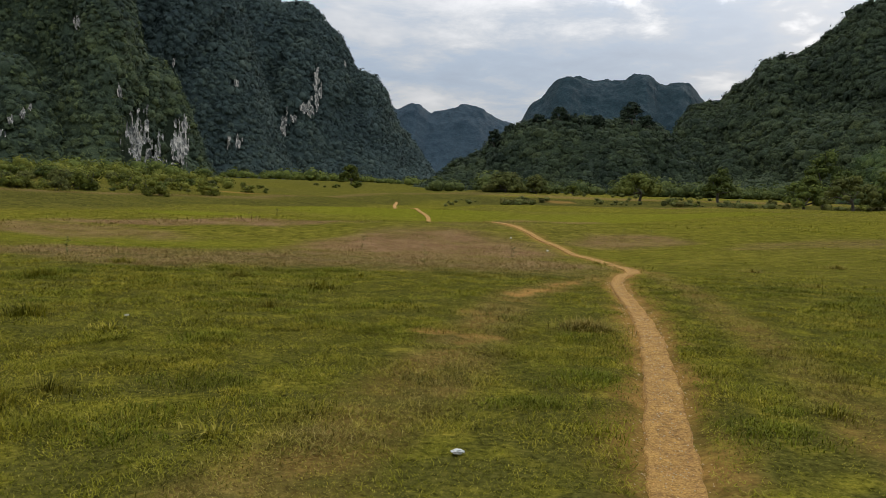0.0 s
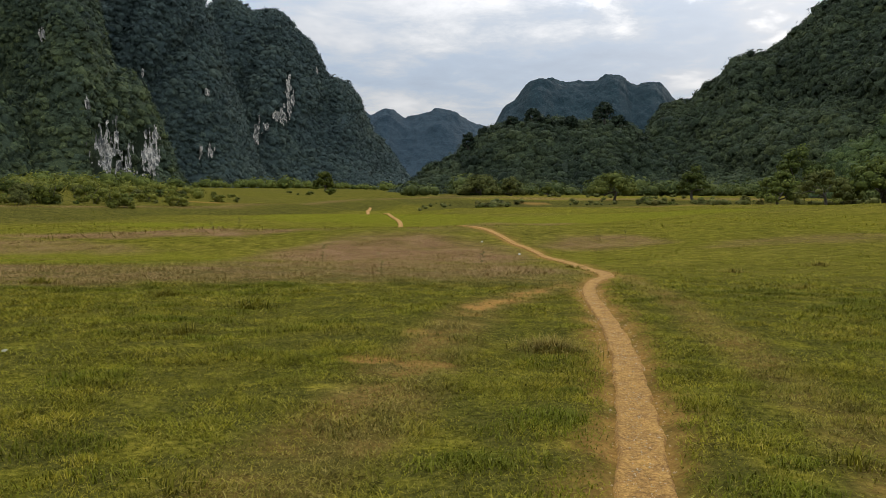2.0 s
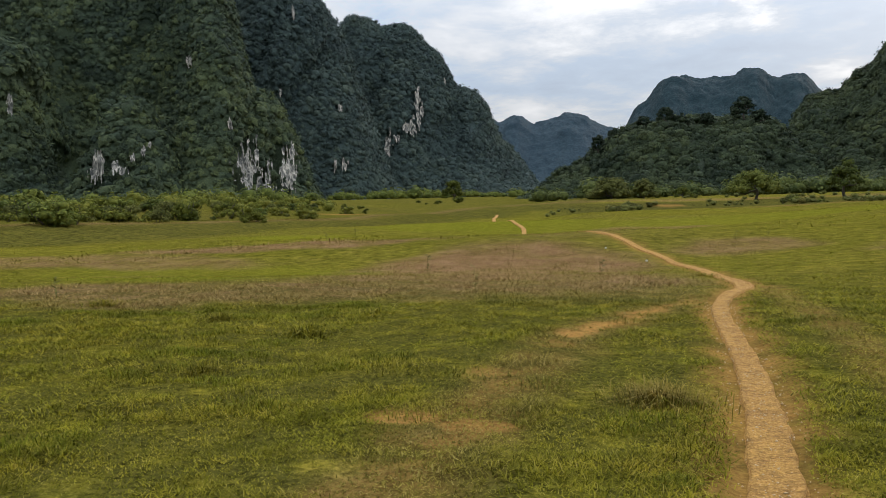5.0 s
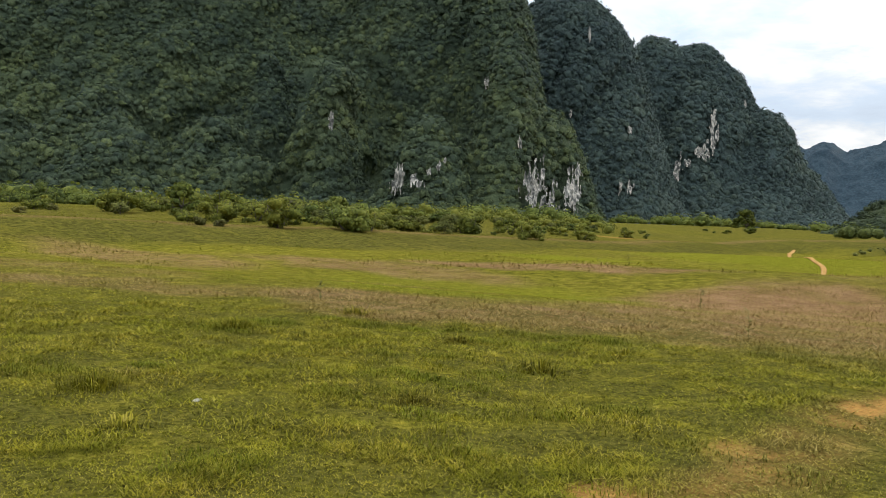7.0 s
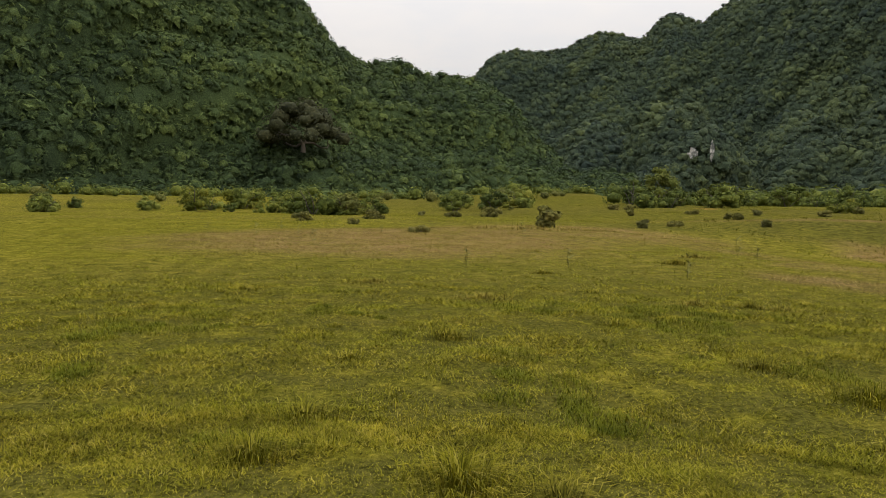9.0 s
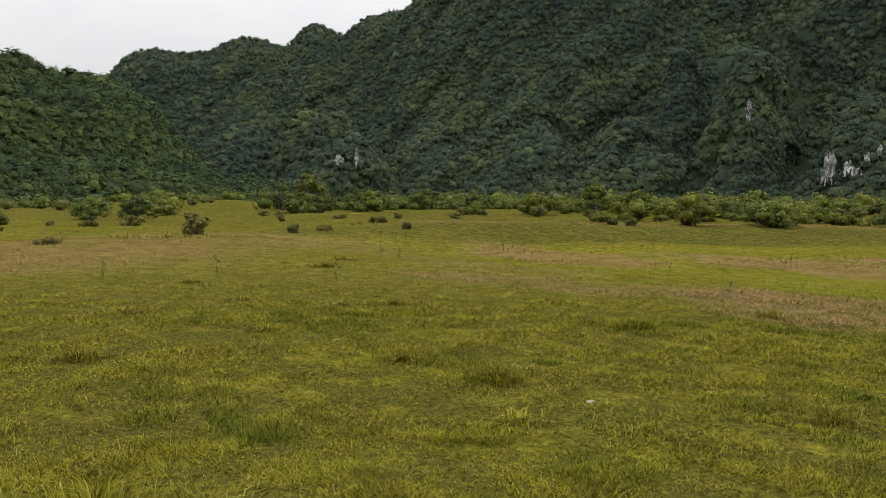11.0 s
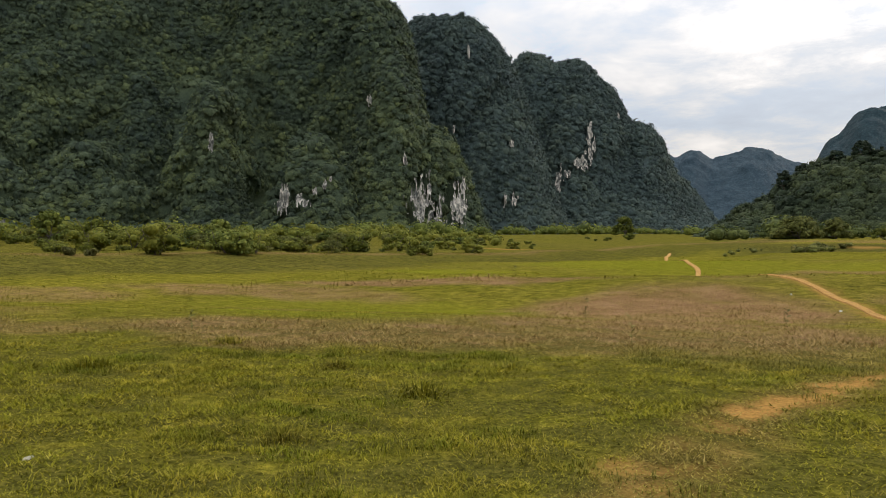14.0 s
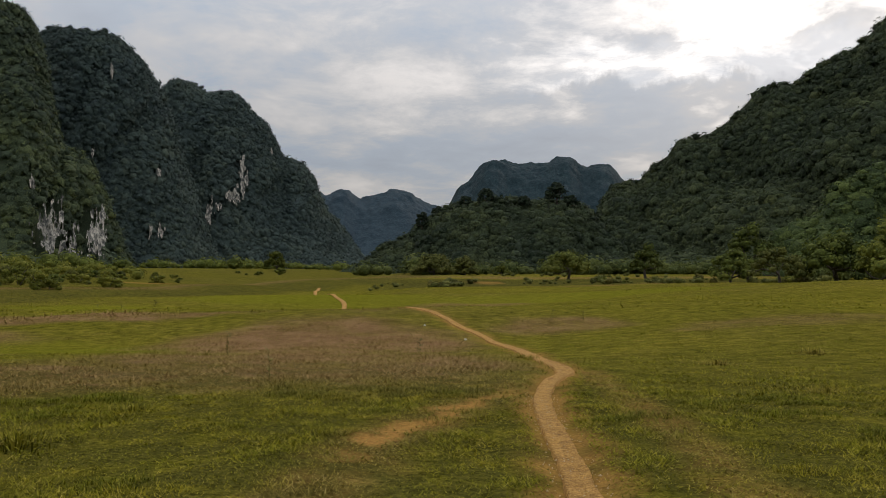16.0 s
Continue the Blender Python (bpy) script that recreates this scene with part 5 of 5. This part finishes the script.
TUFTS = [[tussock_mesh(s + 20 * k, n // 3, t * q, w, d) for k, q in enumerate((1.0, 0.85, 1.1))] for s, n, t, w, d in [(201, 560, 0.25, 0.42, 0.0), (202, 300, 0.18, 0.38, 0.1), (203, 320, 0.14, 0.46, 0.3), (204, 260, 0.12, 0.34, 0.05), (205, 900, 0.22, 0.55, 0.45)]]
for n, (x, y, kind, size) in enumerate([
        (-2.15, 12.4, 1, 1.35), (1.6, 9.5, 4, 0.85), (-4.9, 8.95, 0, 0.85), (-3.75, 13.6, 1, 1.0), (-2.4, 10.2, 1, 0.9), (-6.6, 12.5, 0, 0.9), (-10.9, 10.2, 2, 1.2), (-10.6, 11.0, 1, 1.1),
        (-8.2, 5.9, 1, 1.2), (-11.8, 7.0, 2, 1.5), (-7.0, 4.75, 3, 1.2), (-4.9, 4.4, 1, 1.0), (-3.6, 8.2, 3, 1.2), (-6.2, 8.7, 1, 1.0), (-3.9, 4.1, 0, 0.8), (-3.3, 5.3, 0, 0.9), (-2.46, 6.9, 3, 1.0),
        (-3.0, 5.8, 1, 0.9), (-1.5, 4.95, 3, 1.1), (-1.0, 5.5, 3, 1.0), (2.9, 6.0, 1, 0.8), (7.8, 21.1, 2, 1.5), (11.0, 23.1, 2, 1.5), (6.0, 15.4, 3, 1.4), (7.1, 15.7, 2, 1.1), (-10.3, 11.3, 2, 1.2),
        (-5.1, 9.5, 2, 0.8), (-2.1, 12.3, 3, 1.5), (-18.8, 13.4, 1, 1.5), (-21.5, 15.2, 2, 1.6), (9.0, 12.0, 3, 1.2), (5.0, 9.0, 3, 1.1), (-8.9, 8.2, 3, 1.2), (-12.6, 9.1, 3, 1.4), (-14.2, 5.3, 2, 1.2), (4.4, 25.0, 2, 1.3),
        (-6.4, 15.0, 1, 1.1), (-9.5, 13.4, 3, 1.4), (-16.5, 9.2, 3, 1.5), (-13.0, 3.0, 3, 1.3), (14.0, 19.0, 3, 1.6), (17.0, 26.0, 2, 1.8), (-1.7, 14.3, 3, 1.2)]):
    m = Matrix.Translation((x, y, float(ground_z(x, y)))) @ Matrix.Rotation(n * 2.1, 4, "Z") @ Matrix.Scale(size * 1.25, 4)
    ob = tagged(new("grass_tussock"), "broad dark olive grass tussock beside the path" if kind == 4 else "tall green grass tussock standing above short turf", "grass tussock", "tussocks in the meadow")
    ob.matrix_basis = m
    for tuft in TUFTS[kind]:
        part("blade_tuft", tuft, ob, kind="stuff")


# ---------------------------------------------------------------- weeds and litter
def build_weed(seed, tall):
    """A dark dry weed: a thin stalk with side shoots and narrow leaves."""
    rng = np.random.default_rng(seed)
    pieces = [tube(bend(rng, (0, 0, -0.03), (rng.uniform(-.05, .05), rng.uniform(-.05, .05), tall)), np.linspace(0.008, 0.003, 6), 5)]
    for k in range(16):
        z = tall * rng.uniform(0.15, 1.0)
        a = rng.uniform(0, 6.28)
        l = tall * rng.uniform(0.18, 0.4)
        p, q = np.array([0, 0, z]), np.array([math.cos(a) * l, math.sin(a) * l, z + l * 0.5])
        s = np.array([-math.sin(a), math.cos(a), 0.2]) * 0.02
        m = (p + q) / 2
        pieces.append((np.array([p, m + s, q, m - s]), np.array([[0, 1, 2, 3]])))
    return mesh_from("weed", *join(pieces), WEED)


WEEDS = [build_weed(300 + k, t) for k, t in enumerate((0.5, 0.42, 0.6))]
for n, (x, y, size) in enumerate([(-15.0, 12.0, 1.0), (-18.0, 10.3, 1.0), (-25.0, 18.4, 1.2), (-21.9, 17.4, 1.1), (-11.4, 43.6, 1.0), (-10.0, 44.0, 1.0), (-34, 3, 1.0), (-33, 6.5, 0.9), (-31, 1.5, 0.9), (-36, 9, 1.0),
                                 (-28, 3.8, 1.2), (-16.6, 7.5, 0.8), (-0.7, 17.6, 0.9), (-8.0, 16.2, 0.8), (9.3, 38.5, 0.8), (8.2, 39.6, 0.8), (-13.4, 46, 0.8), (-30, 12, 0.9), (-39, 14, 1.0), (2.0, 28, 1.0), (-3.2, 27, 1.0), (-38, 2, 1.0), (-35, -1, 1.0)]):
    ob = tagged(new("weed", WEEDS[n % 3]), "thin dark dry weed standing above the grass", "weed", "weeds in the meadow")
    ob.matrix_basis = Matrix.Translation((x, y, float(ground_z(x, y)))) @ Matrix.Rotation(n * 1.3, 4, "Z") @ Matrix.Scale(size, 4)


def build_lump(name, x, y, sx, sy, sz, mat, label, category, seed, lift=0.0):
    """A small crumpled or worn lump lying in the grass."""
    bm = bmesh.new()
    bmesh.ops.create_icosphere(bm, subdivisions=3, radius=1)
    for v in bm.verts:
        n = noise.fractal(v.co * 2.3 + Vector((seed, 0, 0)), 0.8, 2.0, 4)
        v.co *= 1 + (0.85 if category == "litter" else 0.38) * n
        v.co = Vector((v.co.x * sx, v.co.y * sy, max(v.co.z, -0.5) * sz))
    me = bpy.data.meshes.new(name)
    bm.to_mesh(me)
    bm.free()
    me.materials.append(mat)
    ob = tagged(new(name, me), label, category)
    ob.matrix_basis = Matrix.Translation((x, y, float(ground_z(x, y)) + sz * 0.4 + lift)) @ Matrix.Rotation(seed, 4, "Z")
    return ob


WHITE, STONE = plain("white_plastic", (0.72, 0.70, 0.64), 0.6), plain("pale_stone", (0.36, 0.33, 0.23), 0.95)
build_lump("litter_bag", 0.05, 4.74, 0.036, 0.026, 0.015, WHITE, "small crumpled white plastic bag lying in the grass", "litter", 3, 0.02)
build_lump("stone", -3.8, 9.1, 0.055, 0.028, 0.009, STONE, "small flat pale stone lying in the turf", "stone", 5)
build_lump("litter_bag", 3.95, 34.7, 0.05, 0.035, 0.04, WHITE, "crumpled white plastic scrap in dry grass", "litter", 7)
build_lump("litter_bag", 2.6, 38.5, 0.035, 0.03, 0.035, WHITE, "tiny white scrap of litter in dry grass", "litter", 9)


def build_pebbles():
    """Grit and small stones lying loose on the footpath and the bare earth."""
    rng = np.random.default_rng(401)
    line = spline(TRAIL, 0.02)
    line = line[(line[:, 1] > 0) & (line[:, 1] < 16)]
    row = line[rng.integers(0, len(line), 2600)]
    x, y = row[:, 0] + rng.normal(0, 0.13, 2600), row[:, 1] + rng.normal(0, 0.05, 2600)
    extra = np.array([(b[0], b[1], b[2]) for b in BARE])[rng.integers(0, len(BARE), 600)]
    x, y = np.r_[x, extra[:, 0] + rng.normal(0, 0.3, 600)], np.r_[y, extra[:, 1] + rng.normal(0, 0.3, 600)]
    n = len(x)
    r = rng.lognormal(-5.4, 0.4, n).clip(0.002, 0.013)
    z = ground_z(x, y) - 0.036 + r * 0.3
    corners = np.array([(1, 0, 0), (0, 1, 0), (-1, 0, 0), (0, -1, 0), (0, 0, 0.8), (0, 0, -0.8)], float)
    v = np.stack([x, y, z], -1)[:, None] + corners[None] * r[:, None, None] * rng.uniform(0.6, 1.3, (n, 6, 1))
    f = np.array([(0, 1, 4, 4), (1, 2, 4, 4), (2, 3, 4, 4), (3, 0, 4, 4), (1, 0, 5, 5), (2, 1, 5, 5), (3, 2, 5, 5), (0, 3, 5, 5)])
    faces = (f[None] + (np.arange(n) * 6)[:, None, None]).reshape(-1, 4)
    ob = new("pebbles", mesh_from("pebbles", v.reshape(-1, 3), faces, plain("path_grit", (0.62, 0.45, 0.25), 0.95)))
    return tagged(ob, "loose pale grit and small stones on trodden earth", "gravel", kind="stuff")


build_pebbles()
